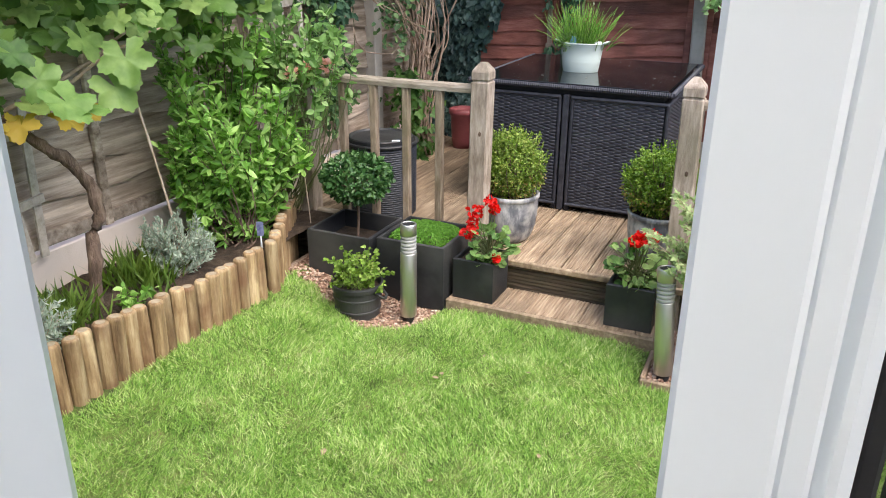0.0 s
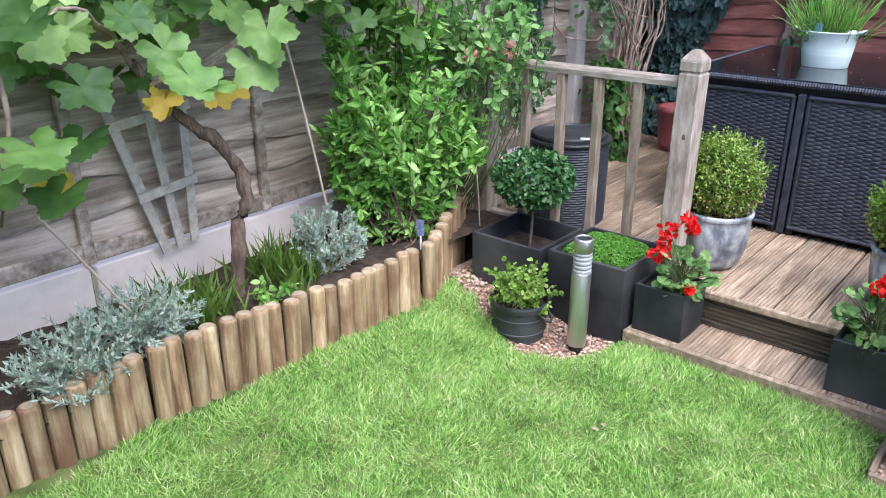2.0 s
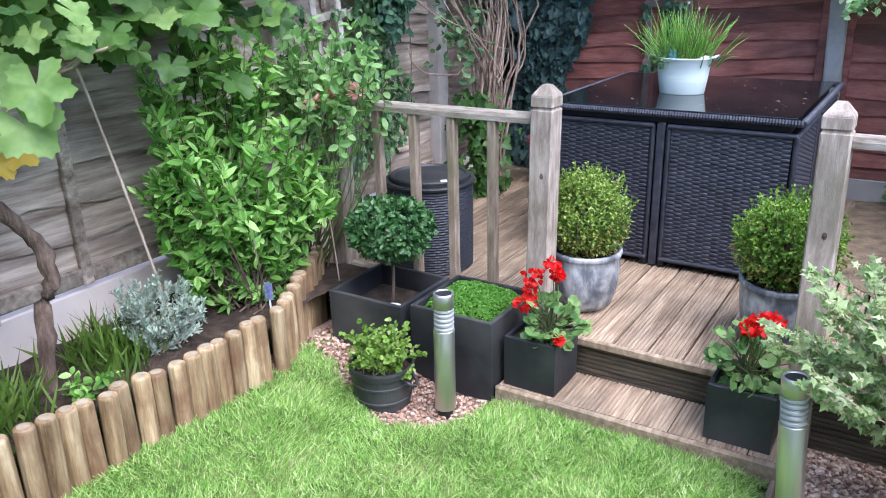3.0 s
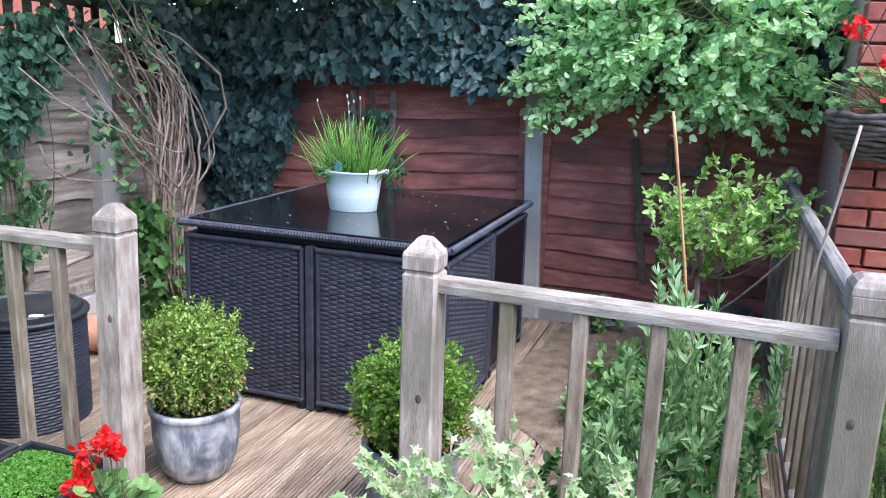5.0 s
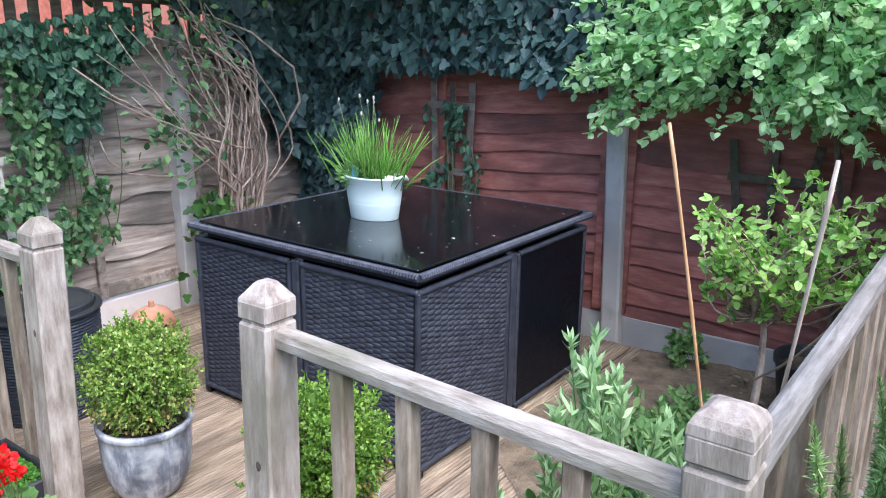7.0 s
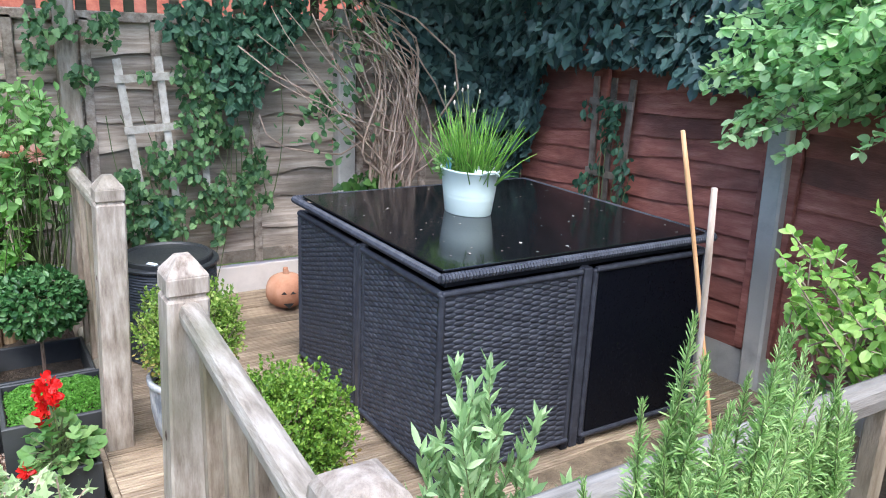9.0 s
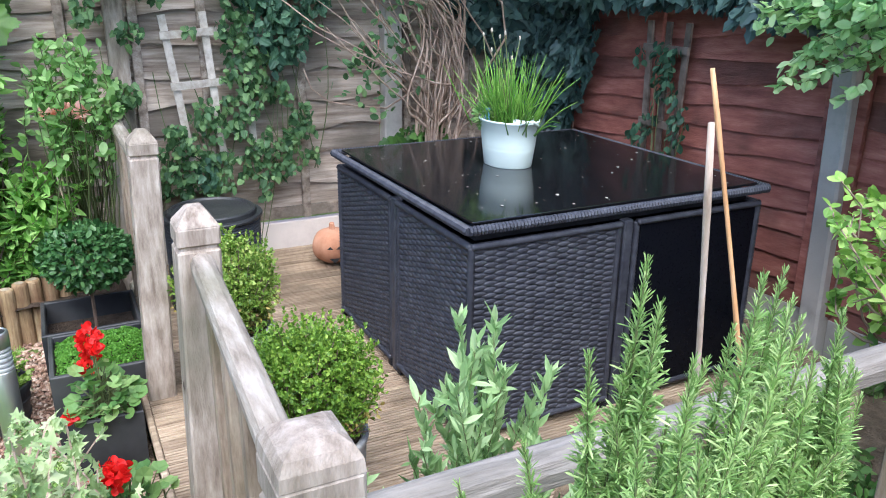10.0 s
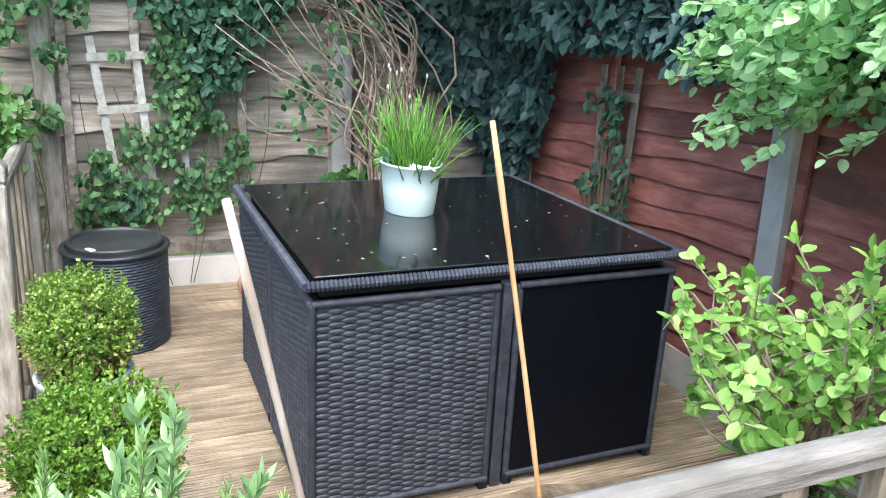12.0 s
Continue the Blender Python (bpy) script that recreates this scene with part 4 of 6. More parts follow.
def cube_chair(qx, qy):
    """A cube armchair pushed under the table: its woven back and side close two faces."""
    ob = thing("rattan_armchair", (cx + qx * 0.28, cy + qy * 0.28, DECK), "black woven rattan cube armchair pushed under the table", "chair", "cube chairs round the table")
    w, h = 0.505, 0.6
    z = DECK + 0.035 + h / 2
    ox = cx + qx * (0.5 * (TX1 - TX0) - 0.015)
    oy = cy + qy * (0.5 * (TY1 - TY0) - 0.015)
    mx, my = cx + qx * 0.285, cy + qy * 0.295
    part("back", weave((mx, oy, z), (1, 0, 0) if qy < 0 else (-1, 0, 0), (0, qy, 0), w - 0.03, h, 14, 64, 0.0024), rattan, ob, "", True)
    if qx > 0 and qy > 0:
        part("arm_panel", cbox((ox - 0.004, my, z), (0.008, w - 0.01, h), 0.002), panel_black, ob, "plain smooth black panel")
    else:
        part("arm_panel", weave((ox, my, z), (0, qx, 0), (qx, 0, 0), w - 0.01, h, 14, 64, 0.0024), rattan, ob, "", True)
    for px, py in ((ox - qx * 0.004, oy - qy * 0.004), (cx + qx * 0.035, oy - qy * 0.008), (ox - qx * 0.008, cy + qy * 0.035)):
        part("corner_post", ribbed((px, py, DECK + 0.005), (px, py, DECK + 0.035 + h), 0.013, 0.012), rattan, ob, "", True)
    part("top_rail", ribbed((cx + qx * 0.03, oy, z + h / 2), (ox, oy, z + h / 2), 0.012), rattan, ob, "", True)
    part("top_rail", ribbed((ox, cy + qy * 0.03, z + h / 2), (ox, oy, z + h / 2), 0.012), rattan, ob, "", True)
    part("bottom_rail", ribbed((cx + qx * 0.03, oy, z - h / 2), (ox, oy, z - h / 2), 0.011), rattan, ob, "", True)
    part("bottom_rail", ribbed((ox, cy + qy * 0.03, z - h / 2), (ox, oy, z - h / 2), 0.011), rattan, ob, "", True)
    part("inner_shell", cbox((mx - qx * 0.005, my - qy * 0.005, z - 0.01), (w - 0.03, w - 0.03, h - 0.04), 0.01), frame_black, ob)
    for fx, fy in ((ox - qx * 0.01, oy - qy * 0.01), (cx + qx * 0.04, oy - qy * 0.012), (ox - qx * 0.012, cy + qy * 0.04)):
        part("foot", cbox((fx, fy, DECK + 0.02), (0.03, 0.03, 0.04), 0.004), frame_black, ob)


for qx in (-1, 1):
    for qy in (-1, 1):
        cube_chair(qx, qy)

# fallen bits on the glass
g = Geo()
for _ in range(64):
    x, y = RNG.uniform(TX0 + 0.05, TX1 - 0.05), RNG.uniform(TY0 + 0.05, TY1 - 0.05)
    a, l = RNG.uniform(0, 6.3), RNG.uniform(0.004, 0.013) * (1.6 if RNG.uniform() < 0.15 else 1.0)
    leaves(g, [(x, y, TZ + 0.001)], [(math.cos(a), math.sin(a), 0.02)], [(0, 0, 1)], l, OVAL)
tagged(part("fallen_petals", g, pale_petal), "small dry petals strewn on the glass table top", "debris", kind="stuff")

# ---- bucket of chives ----
bucket = thing("metal_bucket", (0.0, 5.78, TZ), "oval pale mint enamel bucket planted with chives, on the table", "bucket")
SQ = (1.04, 0.8)
pail = part("body", lathe([(0.098, 0), (0.1, 0.003), (0.108, 0.058), (0.1086, 0.06), (0.1089, 0.063), (0.109, 0.065), (0.1101, 0.073), (0.1107, 0.075), (0.111, 0.078), (0.1112, 0.08), (0.121, 0.158), (0.126, 0.161), (0.126, 0.167), (0.119, 0.167), (0.116, 0.14), (0.01, 0.135)], (0.0, 5.78, TZ), 40, squash=SQ), bucket_enamel, bucket, smooth=True)
for sx in (-1, 1):
    part("handle", tube([(sx * 0.125, 5.75, TZ + 0.16), (sx * 0.15, 5.755, TZ + 0.175), (sx * 0.158, 5.78, TZ + 0.177), (sx * 0.15, 5.805, TZ + 0.16), (sx * 0.125, 5.81, TZ + 0.16)], 0.005, 6), bucket_enamel, pail, smooth=True)
part("soil", lathe([(0.1, 0), (0.06, 0.006), (0.01, 0.01)], (0.0, 5.78, TZ + 0.125), 20, squash=SQ), soil, bucket)
chives = thing("chives", (0.0, 5.78, TZ + 0.12), "clump of upright green chives with a few flower stalks", "herb")
g = Geo()
n = 250
b = np.stack([RNG.normal(0, 0.055, n), 5.78 + RNG.normal(0, 0.03, n), np.full(n, TZ + 0.125)], 1)
d = np.stack([(b[:, 0]) * 5 + RNG.normal(0, 0.3, n), (b[:, 1] - 5.78) * 5 + RNG.normal(0, 0.22, n), np.ones(n)], 1)
for i in range(n):
    dd = d[i] / np.linalg.norm(d[i])
    L = RNG.uniform(0.12, 0.29)
    e = b[i] + dd * L
    e[2] -= RNG.uniform(0, 0.03) * (abs(dd[0]) + abs(dd[1])) * 2
    tube(bent(b[i], e, (0, 0, RNG.uniform(0, 0.02)), 4), [0.0024, 0.0022, 0.0017, 0.0006], 4, g)
part("leaf_clump", g, chive_leaf, chives, smooth=True)
g, hd = Geo(), Geo()
for i in range(7):
    e = (RNG.normal(0, 0.06), 5.78 + RNG.normal(0, 0.05), TZ + RNG.uniform(0.34, 0.48))
    tube(bent((e[0] * 0.3, 5.78, TZ + 0.12), e, rnd(1, 0.01)[0], 5), 0.0016, 4, g)
    lathe([(0.001, 0), (0.004, 0.005), (0.0035, 0.012), (0.001, 0.016)], e, 8, hd)
part("flower_stalk", g, green_stem, chives)
stuff("seed_heads", hd, pale_petal, chives)
lo = Geo()
P, D = in_ball(260, (-0.06, 5.74, TZ + 0.165), (0.08, 0.05, 0.045), 0.5)
leaves(lo, P, D + (0, 0, 0.3), rnd(260) + (0, 0, 1), 0.022, OVAL)
part("low_leaves", lo, geranium_leaf, chives)
part("plant_tag", cbox((-0.035, 5.71, TZ + 0.175), (0.035, 0.002, 0.055), 0.001), tag_teal, chives)
part("white_tag", cbox((0.1, 5.76, TZ + 0.165), (0.05, 0.02, 0.02), 0.006, 0.4), white_upvc, chives)

# ---- ribbed bin ----
bin_ob = thing("ribbed_bin", (-0.84, 4.86, DECK), "dark grey rattan-effect round storage bin with a lid", "bin")
g = Geo()
seg, V, F = 96, [], []
rows = 66
for r in range(rows + 1):
    z = 0.392 * r / rows
    for k in range(seg):
        a = 2 * math.pi * k / seg
        rad = 0.188 + 0.012 * z + 0.0007 * math.sin(k * math.pi / 2 + (r // 2) * math.pi) + 0.0034 * (r % 2)
        V.append((-0.84 + rad * math.cos(a), 4.86 + rad * math.sin(a), DECK + z))
for r in range(rows):
    F += [(r * seg + k, r * seg + (k + 1) % seg, (r + 1) * seg + (k + 1) % seg, (r + 1) * seg + k) for k in range(seg)]
part("body", g.add(V, F), surface("slate_plastic", [(0.02, 0.024, 0.032), (0.035, 0.04, 0.05)], 6, rough=0.45, bump=0.1), bin_ob)
lid = part("lid", lathe([(0.196, 0.388), (0.206, 0.392), (0.207, 0.40), (0.203, 0.406), (0.186, 0.406), (0.184, 0.4), (0.18, 0.4), (0.179, 0.421), (0.174, 0.427), (0.164, 0.427), (0.158, 0.419), (0.09, 0.417), (0.02, 0.421)], (-0.84, 4.86, DECK), 44), black_plastic, bin_ob, smooth=False)
part("lid_latch", cbox((-0.70, 4.772, DECK + 0.427), (0.045, 0.02, 0.008), 0.003, 0.6), white_upvc, lid)

# ---- clay pumpkin and plum pot ----
pump = thing("clay_pumpkin", (-1.1, 5.47, DECK), "terracotta pumpkin lantern with cut-out openings on the deck", "ornament")
g = Geo()
seg, rings = 40, 14
V = []
for j in range(rings + 1):
    t = math.pi * j / rings
    for i in range(seg):
        a = 2 * math.pi * i / seg
        r = 0.105 * math.sin(t) ** 0.8 * (1 - 0.06 * abs(math.sin(a * 4)))
        V.append((-1.1 + r * math.cos(a), 5.47 + r * math.sin(a), DECK + 0.095 - 0.085 * math.cos(t)))
g.add(V, [(j * seg + i, j * seg + (i + 1) % seg, (j + 1) * seg + (i + 1) % seg, (j + 1) * seg + i) for j in range(rings) for i in range(seg)])
part("shell", g, terracotta, pump, smooth=True)
part("stalk", tube([(-1.1, 5.47, DECK + 0.17), (-1.095, 5.465, DECK + 0.21)], [0.018, 0.012], 7), terracotta, pump)
# shell stays whole; flat black triangles paint the shade inside its openings
for k, (az, z, s) in enumerate(((-0.45, 0.105, 0.015), (-0.05, 0.105, 0.015), (-0.25, 0.06, 0.026))):
    r = 0.103
    p = np.array((-1.1 + r * math.cos(az), 5.47 + r * math.sin(az), DECK + z))
    t = np.array((-math.sin(az), math.cos(az), 0))
    nn = np.array((math.cos(az), math.sin(az), 0)) * 0.004
    part("cut_out", Geo().add([p - t * s + nn, p + t * s + nn, p + np.array((0, 0, s if k < 2 else -s)) + nn], [(0, 1, 2)]), rubber, pump)
plum = thing("plum_pot", (-1.0, 6.4, DECK), "plum-red glazed pot before the ivy", "pot")
part("body", lathe([(0.075, 0), (0.085, 0.05), (0.098, 0.24), (0.108, 0.25), (0.108, 0.285), (0.09, 0.285), (0.085, 0.23), (0.02, 0.23)], (-1.0, 6.4, DECK), 28), plum_clay, plum, smooth=True)

# ---- boxwood balls in glazed pots ----
def box_ball(x, y, z0, leaf, r, dims, label):
    pot = thing("glazed_pot", (x, y, z0), "grey mottled glazed ceramic pot on the deck", "pot", "glazed pots by the deck opening")
    R, H = dims
    part("body", lathe([(R * 0.58, 0), (R * 0.66, 0.006), (R * 0.80, H * 0.13), (R * 0.91, H * 0.32), (R * 0.97, H * 0.55), (R * 0.985, H * 0.78), (R * 0.98, H * 0.89), (R * 1.0, H * 0.905), (R * 1.035, H * 0.93), (R * 1.04, H * 0.98), (R * 1.02, H), (R * 0.94, H), (R * 0.9, H * 0.85), (0.01, H * 0.85)], (x, y, z0), 36), pot_glaze, pot, smooth=True)
    part("soil", lathe([(R * 0.91, 0), (R * 0.5, 0.01), (0.005, 0.015)], (x, y, z0 + H * 0.86), 20), soil, pot)
    ob = thing("box_bush", (x, y, z0 + H * 0.86), label, "shrub", "clipped box balls")
    c = np.array((x, y, z0 + H + r[2] * 0.82))
    sg, lg = Geo(), Geo()
    n = 1900
    d = unit(rnd(n))
    tips = c + d * np.array(r) * (RNG.uniform(0.7, 1.08, (n, 1)) + 0.16 * np.array([noise.noise(Vector(q) * 3.0) for q in d])[:, None])
    P, D, N = [], [], []
    for i in range(n):
        if i % 10 == 0:
            tube(bent((x, y, z0 + H * 0.86), tips[i], rnd(1, 0.015)[0], 4), [0.004, 0.003, 0.002, 0.001], 4, sg)
        k = 11
        out = unit((d[i] + rnd(1, 0.35)[0])[None])[0]
        P.append(tips[i] - out * RNG.uniform(0, 0.055, (k, 1)))
        D.append(out * RNG.uniform(0.1, 1, (k, 1)) + unit(rnd(k)) * 0.9)
        N.append(out + rnd(k, 0.5))
    shoots = 0
    while shoots < 70:
        v = unit(rnd(1))[0]
        if v[2] < 0.05:
            continue
        shoots += 1
        foot = c + v * np.array(r) * 0.98
        rise = unit((v * 0.5 + np.array((0, 0, 0.8)) + rnd(1, 0.15)[0])[None])[0] * RNG.uniform(0.02, 0.048)
        P.append(foot + rise * RNG.uniform(0, 1, (11, 1)))
        D.append(rise / 0.04 * RNG.uniform(0.5, 1.2, (11, 1)) + unit(rnd(11)) * 0.6)
        N.append(rnd(11) + (0, 0, 0.5))
    leaves(lg, np.concatenate(P), np.concatenate(D), np.concatenate(N), RNG.uniform(0.007, 0.0145, (n + 70) * 11), OVAL)
    stuff("stemwork", sg, bark, ob)
    part("crown", lg, leaf, ob)
    v = unit(rnd(900))
    v = v[v[:, 2] < -0.15]
    q = c + v * np.array(r) * RNG.uniform(0.85, 1.06, (len(v), 1))
    part("bronzed_leaves", leaves(Geo(), q, v + rnd(len(v), 0.6), v + rnd(len(v), 0.5), RNG.uniform(0.009, 0.017, len(v)), OVAL), bronze_leaf, ob, "yellow-brown lower leaves")


box_ball(-0.04, 4.75, DECK, box_leaf_warm, (0.165, 0.165, 0.17), (0.138, 0.245), "rounded box bush with bronzed lower leaves in a glazed pot")
box_ball(0.68, 4.80, DECK, box_leaf, (0.18, 0.18, 0.165), (0.142, 0.235), "rounded fresh green box bush in a glazed pot")

# ---- square planters and their plants ----
def square_planter(x, y, z0, w, h, label, group, fill=0.04):
    ob = thing("square_planter", (x, y, z0), label, "planter", group)
    t = 0.016
    g = Geo()
    o, i = w / 2, w / 2 - t
    v = []
    for r, z in ((o * 0.985, 0), (o, h - 0.004), (o - 0.003, h), (i + 0.003, h), (i, h - 0.004), (i, h - fill - 0.03)):
        v += [(x + sx * r, y + sy * r, z0 + z) for sx, sy in ((-1, -1), (1, -1), (1, 1), (-1, 1))]
    g.add(v, [(k * 4 + j, k * 4 + (j + 1) % 4, (k + 1) * 4 + (j + 1) % 4, (k + 1) * 4 + j) for k in range(5) for j in range(4)] + [(3, 2, 1, 0)])
    part("body", g, black_fibre, ob)
    part("soil", Geo().add([(x + sx * i, y + sy * i, z0 + h - fill) for sx, sy in ((-1, -1), (1, -1), (1, 1), (-1, 1))], [(0, 1, 2, 3)]), soil, ob)
    return ob


square_planter(-0.705, 4.345, 0.015, 0.345, 0.30, "large square matt black planter on gravel holding a topiary", "large planters", 0.09)
square_planter(-0.33, 4.365, 0.01, 0.345, 0.315, "large square matt black planter on gravel filled with moss", "large planters")
square_planter(-0.035, 4.345, 0.07, 0.2, 0.195, "small square black planter of geraniums on the step", "small planters", 0.02)
square_planter(0.675, 4.365, 0.07, 0.205, 0.195, "small square black planter of geraniums beside the post", "small planters", 0.02)

top = thing("topiary_tree", (-0.71, 4.36, 0.22), "clipped dark green ball topiary on a thin stem", "topiary")
part("stem", tube(bent((-0.71, 4.36, 0.2), (-0.7, 4.36, 0.48), (0.008, 0, 0), 6), 0.007, 7), bark, top)
P, D = in_ball(2600, (-0.7, 4.36, 0.545), (0.172, 0.165, 0.118), 0.75)
g = leaves(Geo(), P, D * 0.6 + unit(rnd(2600)) * 0.8, D + rnd(2600, 0.4) + (0, 0, 0.3), RNG.uniform(0.018, 0.032, 2600), OVAL)
part("crown", g, ball_leaf, top)
g = Geo()
for q in in_ball(26, (-0.7, 4.36, 0.52), (0.13, 0.13, 0.06))[0]:
    tube(bent((-0.702, 4.36, 0.45), q, rnd(1, 0.01)[0], 4), 0.0025, 4, g)
stuff("branchwork", g, bark, top)
part("white_dish", lathe([(0.04, 0), (0.045, 0.006), (0.03, 0.008)], (-0.66, 4.29, 0.235), 18), white_upvc, top)

moss = thing("moss_cushion", (-0.33, 4.365, 0.28), "bright green cushion of mind-your-own-business", "plant")
n = 11000
a = RNG.uniform(-1, 1, (n, 2)) * 0.15
hz = 0.295 + 0.05 * np.clip(1 - (a[:, 0] / 0.16) ** 4 - (a[:, 1] / 0.16) ** 4, 0, 1) + 0.012 * np.array([noise.noise((q[0] * 30, q[1] * 30, 0)) for q in a])
g = leaves(Geo(), np.stack([-0.33 + a[:, 0], 4.365 + a[:, 1], hz], 1), rnd(n) + (0, 0, 0.4), rnd(n, 0.5) + (0, 0, 1), RNG.uniform(0.004, 0.009, n), ROUND)
stuff("foliage", g, moss_leaf, moss)


def geranium(x, y, z, spread, label, blooms, n=92):
    """Round scalloped leaves on stalks, red flower heads on stems."""
    ob = thing("geranium", (x, y, z), label, "flower", "geraniums")
    sg, lg, pg = Geo(), Geo(), Geo()
    P, D = in_ball(n, (x, y, z + spread[2] * 0.55), spread, 0.4)
    P[:, 2] = np.maximum(P[:, 2], z - 0.02)
    for q in P:
        tube(bent((x + RNG.normal(0, 0.02), y + RNG.normal(0, 0.02), z), q, (0, 0, 0.01), 4), 0.002, 4, sg)
    m = 11
    ang = np.linspace(0.35, 2 * np.pi - 0.35, m)
    T = np.array([(0, 0, 0)] + [((-math.cos(t) * 0.5 + 0.1) * (1.0 if k % 2 else 0.9), math.sin(t) * 0.5 * (1.0 if k % 2 else 0.9), 0.10 + 0.06 * (k % 2)) for k, t in enumerate(ang)])
    form = (T, [(0, k, k + 1) for k in range(1, m)])
    leaves(lg, P, D * (1, 1, 0.2) + rnd(n, 0.2), D * 0.5 + rnd(n, 0.3) + (0.1, -0.4, 0.8), RNG.uniform(0.03, 0.062, n), form)
    stuff("stemwork", sg, green_stem, ob)
    stuff("foliage", lg, geranium_leaf, ob)
    for bx, by, bz, br in blooms:
        tube(bent((x, y, z), (bx, by, bz), (0.01, 0, 0.01), 5), 0.0022, 5, sg)
        pg = Geo()
        k = 44
        Q, E = in_ball(k, (bx, by, bz), (br * 1.2, br * 1.2, br), 0.35)
        leaves(pg, Q, E + rnd(k, 0.6), E + rnd(k, 0.4), RNG.uniform(0.013, 0.024, k), ROUND)
        part("flower_head", pg, petal_red, ob, "scarlet flower head")
        st = Geo()
        tube(bent((x, y, z), (bx, by, bz), (0.01, 0, 0.01), 5), 0.0022, 5, st)
        part("flower_stem", st, green_stem, ob)
    return ob


geranium(0.0, 4.34, 0.26, (0.13, 0.11, 0.1), "red geranium with round green leaves in a black planter", [(-0.085, 4.31, 0.375, 0.024), (-0.07, 4.32, 0.42, 0.02), (-0.058, 4.32, 0.478, 0.027), (0.012, 4.32, 0.53, 0.02), (0.03, 4.33, 0.495, 0.012), (0.08, 4.24, 0.3, 0.008)])
geranium(0.67, 4.36, 0.26, (0.13, 0.11, 0.12), "red geranium with large round leaves beside the bollard light", [(0.7, 4.32, 0.475, 0.03), (0.725, 4.33, 0.48, 0.024), (0.665, 4.32, 0.455, 0.018)])

mint_pot = thing("black_bucket_pot", (-0.5, 4.0, 0.015), "round black plastic bucket pot with handles on gravel", "pot")
part("body", lathe([(0.094, 0), (0.099, 0.004), (0.101, 0.035), (0.106, 0.037), (0.106, 0.045), (0.1025, 0.047), (0.107, 0.095), (0.111, 0.097), (0.111, 0.104), (0.108, 0.106), (0.111, 0.138), (0.119, 0.14), (0.121, 0.158), (0.119, 0.165), (0.11, 0.165), (0.106, 0.13), (0.01, 0.13)], (-0.5, 4.0, 0.015), 48), black_fibre, mint_pot)
part("soil", lathe([(0.104, 0), (0.05, 0.006), (0.005, 0.008)], (-0.5, 4.0, 0.148), 18), soil, mint_pot)
for s in (-1, 1):
    part("handle", tube([(-0.5 + s * 0.105, 3.97, 0.155), (-0.5 + s * 0.14, 3.98, 0.13), (-0.5 + s * 0.145, 4.0, 0.12), (-0.5 + s * 0.14, 4.02, 0.13), (-0.5 + s * 0.105, 4.03, 0.155)], 0.007, 6), black_plastic, mint_pot, smooth=True)
tips, _ = in_ball(64, (-0.49, 4.0, 0.255), (0.155, 0.145, 0.13), 0.35)
sg, lg = leafy((-0.5, 4.0, 0.15), tips, ROUND, 0.017, 22, 0.7, 0.9, 0.0, 0.0022, 0.02, 0.04)
ob = thing("golden_mint", (-0.5, 4.0, 0.15), "bushy golden green mint in a black bucket pot", "herb")
stuff("stemwork", sg, green_stem, ob)
stuff("foliage", lg, mint_leaf, ob)


# ---- bollard lights ----
def bollard(x, y, label, lean):
    ob = thing("bollard_light", (x, y, 0), label, "garden light", "solar bollard lights")
    part("spike_base", lathe([(0.022, 0), (0.026, 0.004), (0.026, 0.05)], (x, y, -0.02), 20), rubber, ob)
    part("body", lathe([(0.036, 0.03), (0.037, 0.032), (0.037, 0.335), (0.036, 0.337)], (x, y, 0), 28), steel, ob, "brushed steel tube", True)
    lens = [(0.030, 0.337)]
    for i in range(5):
        lens += [(0.0355, 0.341 + i * 0.017), (0.0355, 0.348 + i * 0.017), (0.029, 0.353 + i * 0.017)]
    lens_ob = part("lens", lathe(lens, (x, y, 0), 28), clear_plastic, ob, "frosted ribbed lens")
    part("lamp_core", lathe([(0.026, 0.338), (0.026, 0.419)], (x, y, 0), 12), steel, lens_ob)
    cap = part("cap", lathe([(0.033, 0.418), (0.036, 0.42), (0.036, 0.468), (0.033, 0.472), (0.028, 0.472), (0.028, 0.466)], (x, y, 0), 28), steel, ob, "steel cap ring", True)
    part("solar_panel", lathe([(0.028, 0.4665), (0.028, 0.469)], (x, y, 0), 20), rubber, cap)
    ob.rotation_euler = lean


bollard(-0.27, 4.06, "brushed steel solar bollard light with ribbed lens on gravel", (0, radians(0.4), 0))
bollard(0.876, 4.03, "brushed steel solar bollard light at the gravel's corner", (radians(-1.5), radians(-4.5), 0))

# ---- canes ----
for base, tip, rad, label in (((1.46, 5.58, DECK), (1.288, 5.419, 1.396), 0.0046, "orange-brown bamboo cane standing in the deck border"), ((1.59, 5.2, DECK), (1.75, 4.955, 1.40), 0.0038, "pale bamboo cane leaning out over the handrail"), ((-1.2, 3.68, 0.27), (-1.24, 3.5, 1.25), 0.005, "thin brown cane in the border"), ((-1.1, 2.8, 0.27), (-1.2, 2.55, 0.75), 0.004, "thin cane leaning in the border"), ((-0.98, 4.36, 0.22), (-1.0, 4.3, 0.8), 0.003, "thin red cane beside the rose")):
    ob = thing("garden_cane", base, label, "cane", "garden canes")
    pts = bent(base, tip, (0.006, 0.004, 0), 13)
    part("shaft", tube(pts, [rad * (1.22 if i in (3, 7, 11) else 1.0) for i in range(13)], 8), aged_bamboo if "orange" not in label else bamboo, ob, smooth=True)

